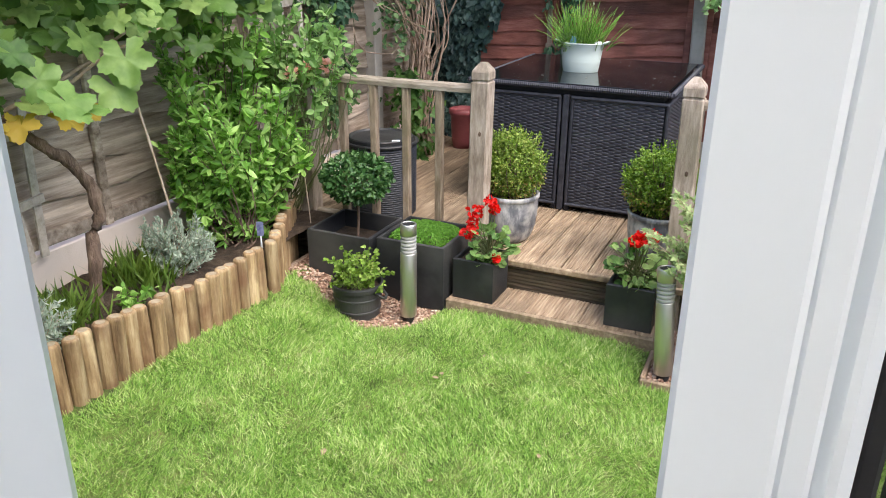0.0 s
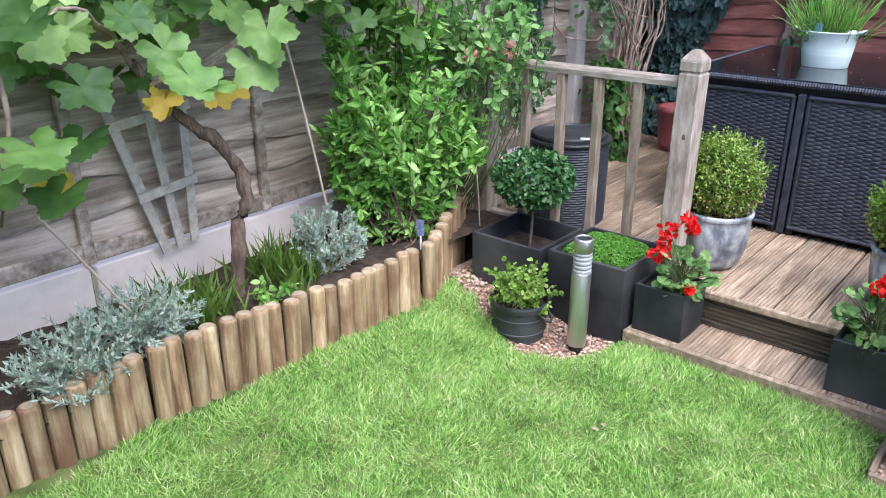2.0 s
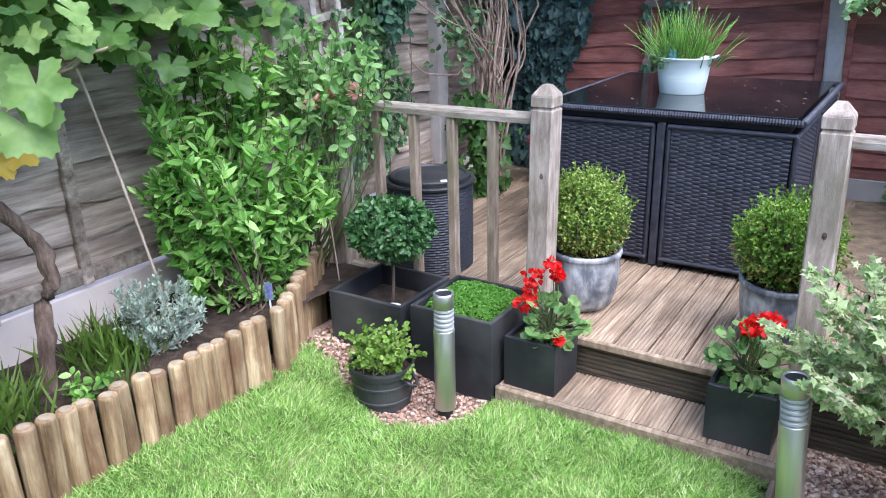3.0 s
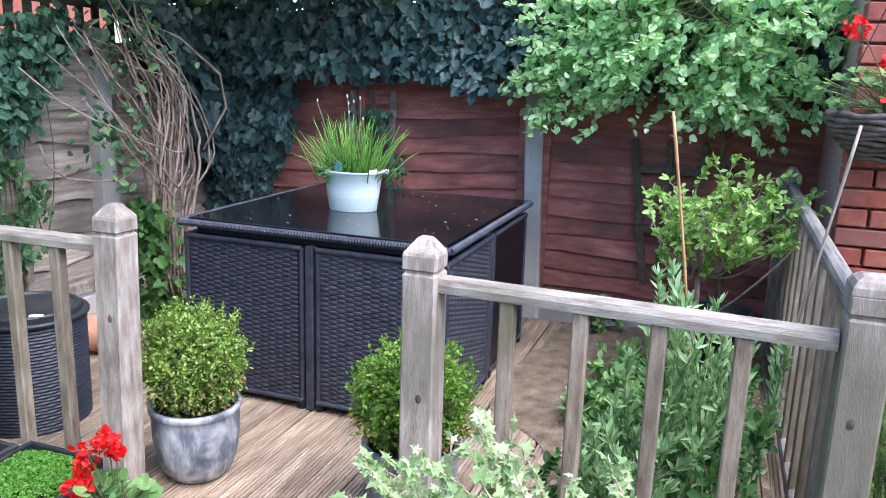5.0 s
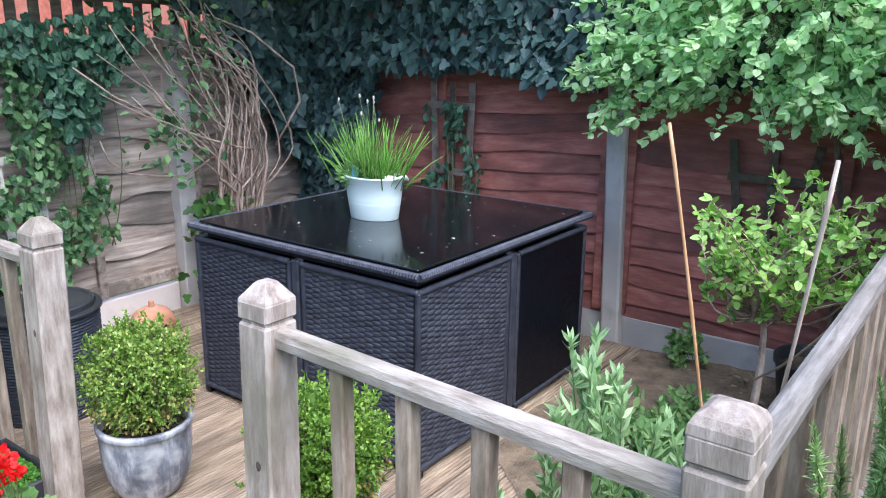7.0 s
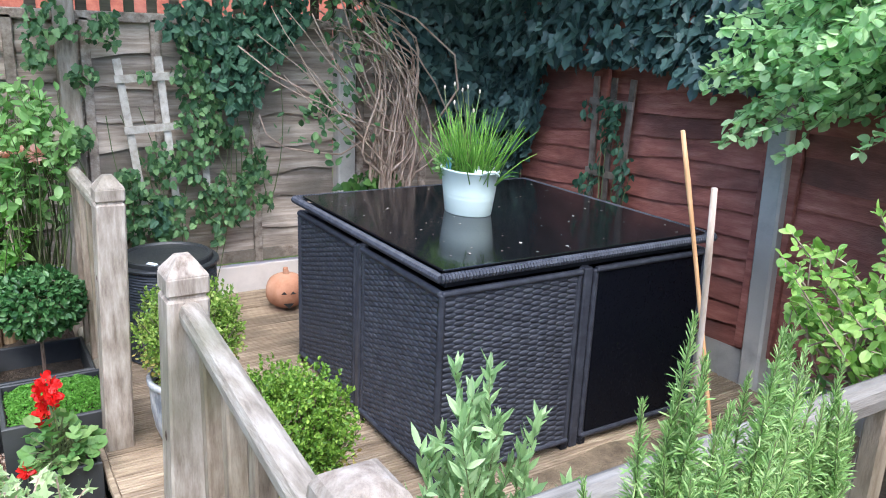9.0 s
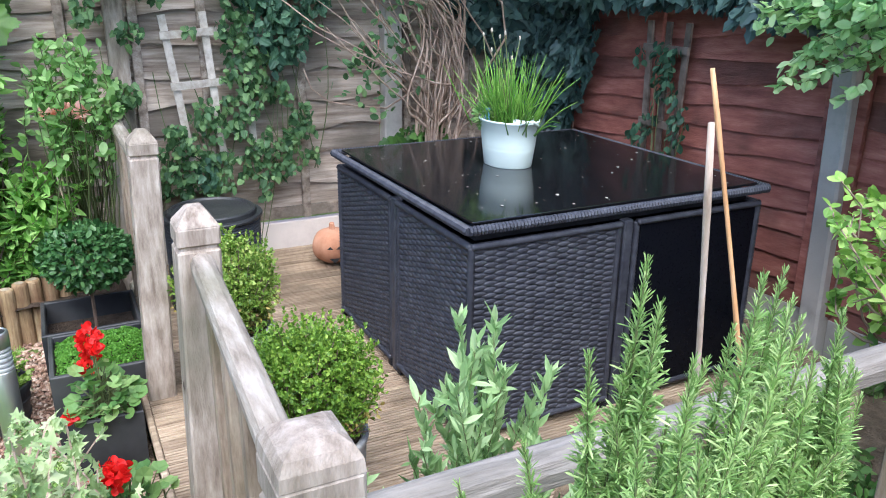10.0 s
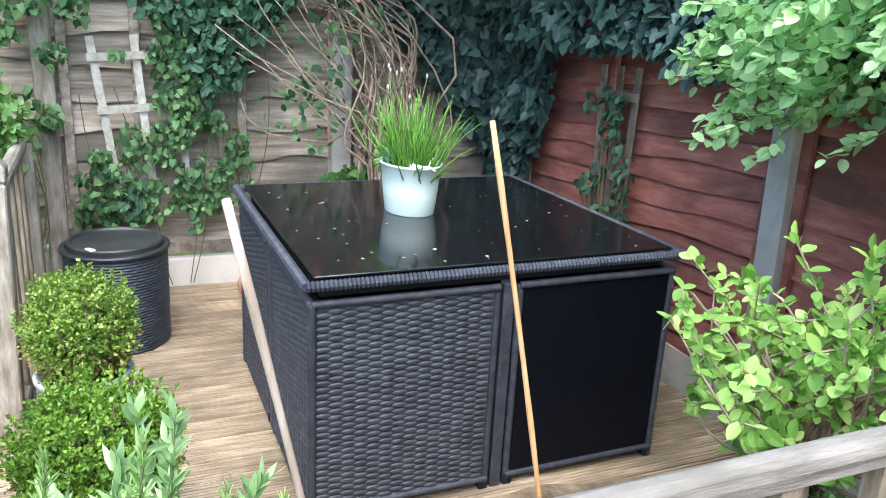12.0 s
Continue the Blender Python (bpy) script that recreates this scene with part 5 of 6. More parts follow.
# ---- hanging basket ----
hb = thing("hanging_basket", (1.985, 5.95, 1.25), "grey wicker hanging basket on a black bracket", "basket")
g = Geo()
for r in range(9):
    t = r / 8
    rad = 0.1 + 0.1 * math.sin(t * 1.5)
    pts = [(1.985 + (rad + 0.006 * math.sin(i * 9 + r)) * math.cos(2 * math.pi * i / 36), 5.95 + rad * math.sin(2 * math.pi * i / 36), 1.25 + 0.145 * t + 0.004 * math.sin(i * 5 + r * 2)) for i in range(37)]
    tube(pts, 0.0115, 6, g)
part("wicker_bowl", g, wicker, hb, smooth=True)
part("soil", lathe([(0.19, 0), (0.1, 0.01), (0.01, 0.015)], (1.985, 5.95, 1.38), 24), soil, hb)
part("liner", lathe([(0.09, 0.0), (0.185, 0.13)], (1.985, 5.95, 1.255), 24), soil, hb)
bracket = part("bracket", tube([(1.985, 6.1, 2.0), (1.985, 5.95, 2.0), (1.985, 5.93, 1.97)], 0.008, 6), iron, hb)
part("bracket_plate", cbox((1.985, 6.098, 1.9), (0.03, 0.012, 0.28), 0.003), iron, bracket)
for k in range(3):
    a = k * 2.094 + 0.5
    part("chain", tube([(1.985, 5.94, 1.965), (1.985 + 0.195 * math.cos(a), 5.95 + 0.195 * math.sin(a), 1.4)], 0.002, 5), iron, hb)
geranium(1.985, 5.95, 1.39, (0.25, 0.22, 0.12), "trailing red geraniums filling the hanging basket", [(1.83, 5.83, 1.68, 0.035), (1.99, 5.81, 1.69, 0.035), (2.07, 5.79, 1.62, 0.04), (1.96, 5.75, 1.48, 0.04), (2.15, 5.87, 1.65, 0.035), (1.92, 5.77, 1.57, 0.012)], 130)

# ---- grapevine ----
def vine_form(v):
    """A lobed, toothed vine leaf."""
    rng = random.Random(v)
    m = 44
    T = [(0.28, 0, 0.0)]
    for k in range(m):
        a = -math.pi + 0.22 + (2 * math.pi - 0.44) * k / (m - 1)
        lobe = 0.60 + 0.30 * abs(math.cos(a * 2.5)) ** 1.5 + 0.14 * max(0, math.cos(a)) + rng.uniform(-0.03, 0.03)
        lobe *= 1.05 if k % 2 else 0.95
        r = 0.55 * lobe
        x, y = 0.28 + r * math.cos(a), r * math.sin(a) * 1.12
        T.append((x, y, 0.12 * abs(y) - 0.22 * (x - 0.28) ** 2 + 0.05 * math.sin(5 * a + v)))
    return np.array(T), [(0, k, k + 1) for k in range(1, m)]


vine = thing("grapevine", (-1.21, 3.19, 0.27), "old grapevine with twisted trunk and large lobed leaves", "vine")
tr = [(-1.21, 3.19, 0.25), (-1.21, 3.2, 0.34), (-1.215, 3.215, 0.44), (-1.22, 3.235, 0.54), (-1.215, 3.27, 0.63), (-1.22, 3.275, 0.69), (-1.225, 3.235, 0.78), (-1.23, 3.19, 0.845), (-1.235, 3.12, 0.91), (-1.25, 3.06, 0.965), (-1.27, 2.99, 1.06), (-1.28, 2.93, 1.18)]
trp, trr = [], []
base_r = [0.034, 0.027, 0.026, 0.023, 0.026, 0.024, 0.022, 0.024, 0.021, 0.019, 0.016, 0.012]
for i in range(len(tr) - 1):
    for t in (0.0, 0.33, 0.66):
        p = np.array(tr[i]) * (1 - t) + np.array(tr[i + 1]) * t
        trp.append(p + rnd(1, 0.0035)[0])
        trr.append((base_r[i] * (1 - t) + base_r[i + 1] * t) * RNG.uniform(0.86, 1.16))
part("trunk", tube(trp, trr, 12), bark, vine, smooth=True)
cane_pts = []
for a, b, sag in (((-1.27, 2.99, 1.06), (-1.25, 3.75, 1.4), (0.05, 0, -0.03)), ((-1.28, 2.93, 1.18), (-1.2, 2.2, 1.35), (0.05, 0, 0.1)), ((-1.28, 2.95, 1.12), (-0.85, 2.5, 1.3), (0, 0, 0.1)), ((-1.25, 3.06, 0.98), (-0.9, 3.4, 1.32), (0, 0, 0.05)), ((-1.28, 2.93, 1.18), (-1.3, 3.5, 1.7), (0, 0, 0.1)), ((-1.0, 2.45, 1.3), (-1.05, 2.4, 0.8), (0.08, 0, 0.0)), ((-1.25, 3.5, 1.35), (-1.1, 4.25, 1.55), (0.05, 0, 0.05))):
    pts = bent(a, b, sag, 9, 0.008)
    cane_pts += [np.array(p) for p in pts]
    part("vine_cane", tube(pts, np.linspace(0.009, 0.004, 9), 6), twig_bark, vine, smooth=True)
forms = []
for v in range(7):
    T, F = vine_form(v)
    forms.append(mesh_of("vine_leaf", Geo().add(T, F), vine_leaf, True))
yellow = [mesh_of("vine_leaf", Geo().add(*vine_form(v)), vine_yellow, True) for v in (11, 12)]


def hang_leaf(me, p, size, rng, label=""):
    """A leaf that hangs outwards and down, facing the light."""
    d = np.array((rng.uniform(-0.2, 1.0), rng.uniform(-1.0, 0.7), rng.uniform(-1.0, 0.05)))
    n = np.array((0.45 + rng.uniform(-0.4, 0.4), -0.35 + rng.uniform(-0.4, 0.4), 0.8 + rng.uniform(-0.3, 0.3)))
    X = Vector(d).normalized()
    Y = Vector(n).cross(X).normalized()
    Z = X.cross(Y)
    m = Matrix.Translation(p) @ Matrix((X, Y, Z)).transposed().to_4x4() @ Matrix.Scale(size, 4)
    return piece("vine_leaf", me, vine, m, label)


rng = random.Random(5)
count = 0
while count < 290:
    y = rng.uniform(1.95, 4.2)
    x = rng.uniform(-1.46, -0.72 - 0.25 * max(0, y - 3.1))
    low = 1.16 + 0.12 * max(0, y - 3.0) + 0.1 * math.sin(y * 6) - (0.3 if y < 2.62 and x > -1.25 else 0)
    z = rng.uniform(low, 1.75)
    if z < low + 0.1 and rng.random() < 0.35:
        continue
    hang_leaf(forms[count % 7], (x, y, z), rng.uniform(0.075, 0.165), rng)
    count += 1
for p, s in (((-1.18, 3.0, 1.05), 0.13), ((-1.16, 3.12, 1.05), 0.12), ((-1.15, 3.2, 1.04), 0.10), ((-1.2, 2.95, 1.04), 0.10), ((-0.98, 2.5, 0.92), 0.1), ((-1.0, 2.55, 0.87), 0.08)):
    hang_leaf(yellow[count % 2], p, s, rng, "yellowing leaf")
    count += 1
for p, s in (((-0.9, 2.53, 0.92), 0.15), ((-0.92, 2.48, 1.0), 0.14), ((-0.95, 2.62, 1.03), 0.15), ((-0.85, 2.43, 1.06), 0.16), ((-1.0, 2.4, 0.95), 0.13), ((-1.17, 3.06, 1.1), 0.13), ((-1.16, 3.14, 1.09), 0.11)):
    hang_leaf(forms[2], p, s, rng)
g = Geo()
n = 620
P = np.stack([RNG.uniform(-1.5, -1.0, n), RNG.uniform(1.8, 4.15, n), 1.3 + 0.55 * RNG.uniform(0, 1, n) ** 0.8], 1)
for v in range(4):
    q = P[v::4]
    leaves(g, q, np.array((0.4, -0.2, -0.6)) + rnd(len(q), 0.5), np.array((0.6, -0.4, 0.7)) + rnd(len(q), 0.35), RNG.uniform(0.07, 0.14, len(q)), vine_form(v + 20))
stuff("foliage", g, vine_leaf, vine)
g = Geo()
for q in in_ball(38, (-1.05, 2.36, 0.82), (0.03, 0.03, 0.06))[0]:
    lathe([(0.001, -0.008), (0.0065, -0.005), (0.0085, 0), (0.0065, 0.005), (0.001, 0.008)], q, 8, g)
part("grape_bunch", g, grape_skin, vine, "small bunch of dark blue grapes", True)


# ---- border plants ----
def plant(name, at, label, category, sg, lg, stem_mat, leaf_mat, leaf_name="crown"):
    ob = thing(name, at, label, category)
    stuff("stemwork", sg, stem_mat, ob)
    part(leaf_name, lg, leaf_mat, ob)
    return ob


heads = in_ball(26, (-1.17, 4.03, 0.86), (0.24, 0.38, 0.52), 0.6)[0]
tips = np.concatenate([in_ball(5, q, (0.10, 0.10, 0.12), 0.2)[0] for q in heads] + [in_ball(20, (-1.02, 4.2, 0.68), (0.16, 0.2, 0.2), 0.3)[0]])
tips[:, 0] = np.maximum(tips[:, 0], -1.44)
sg, lg = leafy((-1.2, 4.02, 0.27), tips, BROAD, 0.058, 66, 0.62, 0.85, 0.05, 0.005, 0.05, 0.06)
plant("mock_orange", (-1.2, 4.02, 0.27), "tall bushy shrub with bright green lance-shaped leaves", "shrub", sg, lg, bark, bright_leaf)

tips, _ = in_ball(62, (-1.0, 4.38, 1.17), (0.30, 0.2, 0.2), 0.2)
sg, lg = leafy((-1.2, 4.4, 0.3), tips, OVAL, 0.044, 20, 0.3, 0.9, 0.2, 0.004, 0.08, 0.05)
rose = plant("climbing_rose", (-1.2, 4.4, 0.3), "climbing rose with pale green leaves and blush blooms", "rose", sg, lg, green_stem, rose_leaf)
for p in ((-0.97, 4.36, 1.05), (-0.88, 4.42, 1.06), (-1.0, 4.3, 1.03)):
    Q, E = in_ball(30, p, (0.022, 0.022, 0.018), 0.3)
    part("rose_bloom", leaves(Geo(), Q, E + (0, 0, 0.4), E, 0.026, ROUND), petal_pink, rose, "blush pink rose bloom")


def silver_bush(at, r, n, label, size=0.021):
    tips, _ = in_ball(n, (at[0], at[1], at[2] + r[2] * 0.9), r, 0.5)
    tips[:, 2] = np.maximum(tips[:, 2], at[2] + 0.03)
    sg, lg = leafy(at, tips, LANCE, size, 70, 0.75, 0.7, -0.3, 0.002, 0.02, 0.03)
    return plant("lavender_bush", at, label, "shrub", sg, lg, twig_bark, silver_leaf)


silver_bush((-1.13, 3.57, 0.28), (0.17, 0.17, 0.15), 105, "mounded silver-grey lavender in the border")
silver_bush((-1.1, 2.75, 0.28), (0.19, 0.2, 0.12), 120, "mounded silver-blue curry plant spilling over the logs")
silver_bush((-1.0, 2.48, 0.28), (0.17, 0.2, 0.12), 90, "silver-blue curry plant beside the log edging")


def tuft(at, n, h, label, mat_leaf, spread=0.05, lean=0.5):
    b = np.array(at) + rnd(n, spread) * (1, 1, 0)
    d = np.stack([RNG.normal(0, lean, n), RNG.normal(0, lean, n), np.ones(n)], 1)
    ob = thing("grass_tuft", at, label, "plant", "border tufts")
    stuff("tuft", leaves(Geo(), b, d, rnd(n) * (1, 1, 0.2), h * RNG.uniform(0.6, 1.2, n), BLADE), mat_leaf, ob)


for x, y in ((-1.2, 3.05), (-1.1, 3.0), (-1.28, 2.95), (-1.15, 2.92), (-1.25, 3.4), (-1.2, 3.42), (-1.1, 3.38), (-1.3, 3.5)):
    tuft((x, y, 0.27), 70, 0.15, "arching green strap-leaved tuft in the border", tuft_leaf)
tips, _ = in_ball(13, (-1.03, 3.23, 0.335), (0.08, 0.10, 0.045), 0.3)
sg, lg = leafy((-1.05, 3.24, 0.27), tips, OVAL, 0.034, 6, 0.6, 0.8, 0.0, 0.002, 0.01, 0.02)
pr = plant("red_primula", (-1.05, 3.24, 0.27), "small green plant with a red bloom in the border", "flower", sg, lg, green_stem, bright_leaf, "foliage")
Q, E = in_ball(16, (-1.0, 3.17, 0.345), (0.013, 0.013, 0.012), 0.3)
part("bloom", leaves(Geo(), Q, E, E, 0.02, ROUND), petal_red, pr, "red bloom")
tag = thing("plant_label", (-0.99, 3.96, 0.3), "small blue plant label pushed into the border soil", "label")
part("card", cbox((-0.99, 3.96, 0.365), (0.034, 0.002, 0.07), 0.001, 0.3), tag_blue, tag)
part("stake", cbox((-0.99, 3.962, 0.3), (0.008, 0.002, 0.07), 0.0005, 0.3), white_upvc, tag)


# ---- ivy and climbers ----
def wall_leaves(pts, normal, form, size, jitter=0.45):
    n = len(pts)
    d = np.array((0, 0, -1.0)) + rnd(n, 0.55) + np.array(normal) * 0.35
    return leaves(Geo(), pts, d, np.array(normal) + rnd(n, jitter) + (0, 0, 0.45), size * RNG.uniform(0.55, 1.25, n), form)


n = 12000
x = RNG.uniform(-1.5, 2.3, n)
z = RNG.uniform(1.3, 2.5, n)
wave = np.array([noise.noise((a * 1.6, 0, 7)) * 0.10 + noise.noise((a * 6, 0, 3)) * 0.05 for a in x])
keep = z > 1.45 + wave
depth = np.array([0.12 + 0.12 * noise.noise((a * 2.2, b * 2.2, 1)) for a, b in zip(x, z)])
top_pts = np.stack([x, 6.88 - (depth + 0.12) * RNG.uniform(0.4, 1.0, n), z], 1)[keep]
n = 6200
x = RNG.uniform(-1.5, -0.62, n)
z = RNG.uniform(0.2, 1.6, n)
edge = np.array([-0.98 + 0.22 * (b - 0.9) + 0.12 * noise.noise((b * 3, 0, 9)) for b in z])
depth = np.array([0.13 + 0.12 * noise.noise((a * 2.2, b * 2.2, 1)) for a, b in zip(x, z)])
low_pts = np.stack([x, 6.88 - depth * RNG.uniform(0.3, 1.0, n), z], 1)[x < edge]
ivy = thing("ivy", (-1.0, 6.85, DECK), "dense dark green ivy covering the fence and its top", "ivy")
stuff("foliage", wall_leaves(np.concatenate([top_pts, low_pts]), (0.05, -1, 0), IVY, 0.064), ivy_leaf, ivy)
n = 2600
y = RNG.uniform(5.9, 6.85, n)
z = RNG.uniform(0.9, 2.4, n)
ok = z > 1.75 - 1.0 * np.clip((y - 6.0) / 0.8, 0, 1)
part("corner_leaves", wall_leaves(np.stack([-1.44 + 0.12 * RNG.uniform(0, 1, n), y, z], 1)[ok], (1, -0.2, 0), IVY, 0.08), ivy_leaf, ivy)
g = Geo()
for _ in range(26):
    x0 = RNG.uniform(-1.45, -1.08)
    tube(bent((x0, 6.86, 0.25), (x0 + RNG.normal(0, 0.08), 6.84, RNG.uniform(1.2, 2.1)), (RNG.normal(0, 0.05), 0, 0), 8, 0.015, random), [0.008, 0.008, 0.007, 0.006, 0.005, 0.005, 0.004, 0.003], 5, g)
stuff("stemwork", g, bark, ivy)

cl = thing("fence_climber", (-1.44, 5.0, DECK), "leafy green climber on the grey fence and trellis", "climber")
n = 5200
y = RNG.uniform(4.45, 5.5, n)
z = RNG.uniform(0.35, 1.65, n)
cover = np.array([noise.noise((a * 4, b * 4, 12)) + 0.7 * noise.noise((a * 11, b * 11, 2)) for a, b in zip(y, z)])
ok = 0.95 * cover - 0.50
for by, bz, ry, rz in ((4.61, 1.16, 0.10, 0.28), (5.06, 0.78, 0.26, 0.33), (5.16, 1.14, 0.13, 0.34), (4.55, 1.55, 0.12, 0.12), (4.78, 1.52, 0.16, 0.1), (4.75, 0.75, 0.12, 0.22), (5.35, 0.72, 0.16, 0.14)):
    ok = ok + 0.9 * np.clip(1.25 - np.hypot((y - by) / ry, (z - bz) / rz), 0, 0.8)
ok = ok - 0.8 * np.clip(1.3 - np.hypot((y - 4.88) / 0.09, (z - 1.18) / 0.10), 0, 1) > 0.0
stuff("foliage", wall_leaves(np.stack([-1.43 + 0.10 * RNG.uniform(0, 1, n), y, z], 1)[ok], (1, -0.2, 0), BROAD_IVY, 0.040, 0.8), climber_leaf, cl)
n = 4600
y = RNG.uniform(4.9, 5.85, n)
z = RNG.uniform(0.6, 1.8, n)
cover = np.array([noise.noise((a * 2.2, b * 2.2, 31)) + 0.5 * noise.noise((a * 9, b * 9, 8)) for a, b in zip(y, z)])
ok = 0.95 * cover - 0.55 - 0.6 * np.maximum(0, y - 5.6)
for by, bz, ry, rz in ((5.32, 1.12, 0.14, 0.3), (5.42, 1.42, 0.26, 0.24), (5.1, 1.58, 0.2, 0.12), (5.62, 1.6, 0.2, 0.16)):
    ok = ok + 0.9 * np.clip(1.25 - np.hypot((y - by) / ry, (z - bz) / rz), 0, 0.8)
ok = ok > 0.0
dk = thing("dark_climber", (-1.44, 5.4, DECK), "dark blue-green climber hanging on the grey fence", "climber")
stuff("foliage", wall_leaves(np.stack([-1.43 + 0.12 * RNG.uniform(0, 1, n), y, z], 1)[ok], (1, -0.2, 0), BROAD_IVY, 0.046, 0.8), shade_climber, dk)
for k in range(6):
    y0 = RNG.uniform(5.25, 5.55)
    part("stem", tube(bent((-1.43, y0, 0.62), (-1.44, y0 + RNG.normal(0, 0.1), RNG.uniform(1.2, 1.6)), (0.02, RNG.normal(0, 0.05), 0), 8), np.linspace(0.0035, 0.0015, 8), 5), green_stem, dk)
g = Geo()
for _ in range(7):
    y0 = RNG.uniform(4.7, 5.2)
    tube(bent((-1.42, y0, 0.22), (-1.43, y0 + RNG.normal(0, 0.12), RNG.uniform(0.8, 1.2)), (0.02, RNG.normal(0, 0.05), 0), 7), 0.0025, 5, g)
stuff("stemwork", g, green_stem, cl)
# leaves over the corner from above; most sit unseen, added to shade it
n = 8200
x = RNG.uniform(-1.9, 0.3, n)
y = RNG.uniform(4.3, 6.9, n)
z = 1.88 + 0.8 * RNG.uniform(0, 1, n) + 0.1 * np.array([noise.noise((a * 2, b * 2, 4)) for a, b in zip(x, y)])
ok = np.array([noise.noise((a * 1.5, b * 1.5, 6)) for a, b in zip(x, y)]) + 0.22 * (y - 4.9) - 0.45 * np.maximum(0, x + 0.8) > -0.1
oh = thing("overhanging_branch", (-1.5, 6.6, 1.9), "leafy green branches hanging over the fence corner from above, extended unseen for shade", "tree")
stuff("foliage", leaves(Geo(), np.stack([x, y, z], 1)[ok], rnd(int(ok.sum())) + (0, 0, -0.6), rnd(int(ok.sum()), 0.5) + (0, -0.2, 1), RNG.uniform(0.05, 0.09, int(ok.sum())), OVAL), climber_leaf, oh)
# extra spray above the pickets, added to shade the fence
n = 1500
spray = np.stack([RNG.uniform(-1.8, -1.15, n), RNG.uniform(4.4, 6.1, n), RNG.uniform(1.8, 2.3, n)], 1)
part("edge_spray", leaves(Geo(), spray, rnd(n) + (0.3, 0, -0.5), rnd(n, 0.5) + (0.3, -0.2, 1), RNG.uniform(0.05, 0.09, n), OVAL), climber_leaf, oh)
for k in range(9):
    part("branch", tube(bent((-1.6, 6.7, 2.0), (RNG.uniform(-1.5, -0.2), RNG.uniform(5.1, 6.5), RNG.uniform(1.95, 2.25)), (0, 0, 0.08), 8, 0.01, random), np.linspace(0.014, 0.004, 8), 6), bark, oh)
n = 420
P = np.stack([RNG.normal(-1.22, 0.07, n), RNG.normal(5.98, 0.07, n), RNG.uniform(DECK, 0.82, n)], 1)
bi = thing("ivy_clump", (-1.22, 5.98, DECK), "green ivy clump at the foot of the bare climber", "ivy")
stuff("foliage", wall_leaves(P, (0.7, -0.7, 0), IVY, 0.055, 0.6), dark_leaf, bi)
n = 500
pts = np.stack([RNG.uniform(-0.55, -0.2, n), np.full(n, 6.84) - RNG.uniform(0, 0.05, n), RNG.uniform(0.75, 1.3, n)], 1)
pts = pts[np.array([noise.noise((q[0] * 7, q[2] * 7, 3)) > 0.05 for q in pts])]
sm = thing("fence_climber", (-0.4, 6.85, 0.72), "sparse young climber on the red fence trellis", "climber")
stuff("foliage", wall_leaves(pts, (0, -1, 0), OVAL, 0.042, 0.7), shade_climber, sm)
tips = pts[::16]
g = Geo()
for q in tips:
    tube(bent((-0.4, 6.85, 0.3), q, (0.02, -0.02, 0), 6), 0.0025, 4, g)
stuff("stemwork", g, green_stem, sm)

# twiggy bare climber in the corner
tw = thing("bare_climber", (-1.2, 6.3, DECK), "tangle of bare pale brown climber stems in the corner", "climber")
stems = []
for k in range(34):
    off = RNG.normal(0, 0.06)
    bow = RNG.uniform(-0.5, 1.25)
    dx = RNG.normal(0, 0.05)
    back = RNG.uniform(0.3, 1.0)
    q = [np.array((-1.2 + RNG.normal(0, 0.04), 6.1 + 0.6 * off, DECK)), np.array((-1.19 + dx, 6.09 + off + 0.02 * bow, 0.78 + RNG.normal(0, 0.03))),
         np.array((-1.17 + 1.3 * dx, 6.09 + off + 0.16 * bow + RNG.normal(0, 0.05), 1.08 + RNG.normal(0, 0.08))), np.array((-1.19 + 1.5 * dx, 6.08 + 0.4 * off + 0.17 * bow + RNG.normal(0, 0.06), 1.36 + RNG.normal(0, 0.08))),
         np.array((-1.24 + 1.5 * dx, 6.0 - 0.3 * off - 0.22 * back + RNG.normal(0, 0.06), 1.62 + RNG.normal(0, 0.12)))]
    pts = []
    for s in range(4):
        p0, p1, p2, p3 = q[max(0, s - 1)], q[s], q[s + 1], q[min(4, s + 2)]
        for t in np.linspace(0, 1, 5, endpoint=s == 3)[: 5]:
            pts.append(0.5 * (2 * p1 + (p2 - p0) * t + (2 * p0 - 5 * p1 + 4 * p2 - p3) * t * t + (3 * p1 - p0 - 3 * p2 + p3) * t ** 3) + rnd(1, 0.004)[0])
    r = RNG.uniform(0.0045, 0.0115)
    stems.append((q[0], q[4]))
    part("stem", tube(pts, np.linspace(r, r * 0.45, len(pts)), 5), twig_bark, tw, smooth=True)
for k in range(9):
    a = np.array((-1.18 + RNG.normal(0, 0.05), 6.0 + RNG.normal(0, 0.06), RNG.uniform(0.85, 1.15)))
    b = np.array((-1.24 + RNG.normal(0, 0.05), RNG.uniform(5.35, 5.85), RNG.uniform(1.3, 1.65)))
    part("stem", tube(bent(a, b, (0.03, 0.0, RNG.uniform(-0.08, 0.02)), 9, 0.006), np.linspace(0.0055, 0.002, 9), 5), twig_bark, tw, smooth=True)
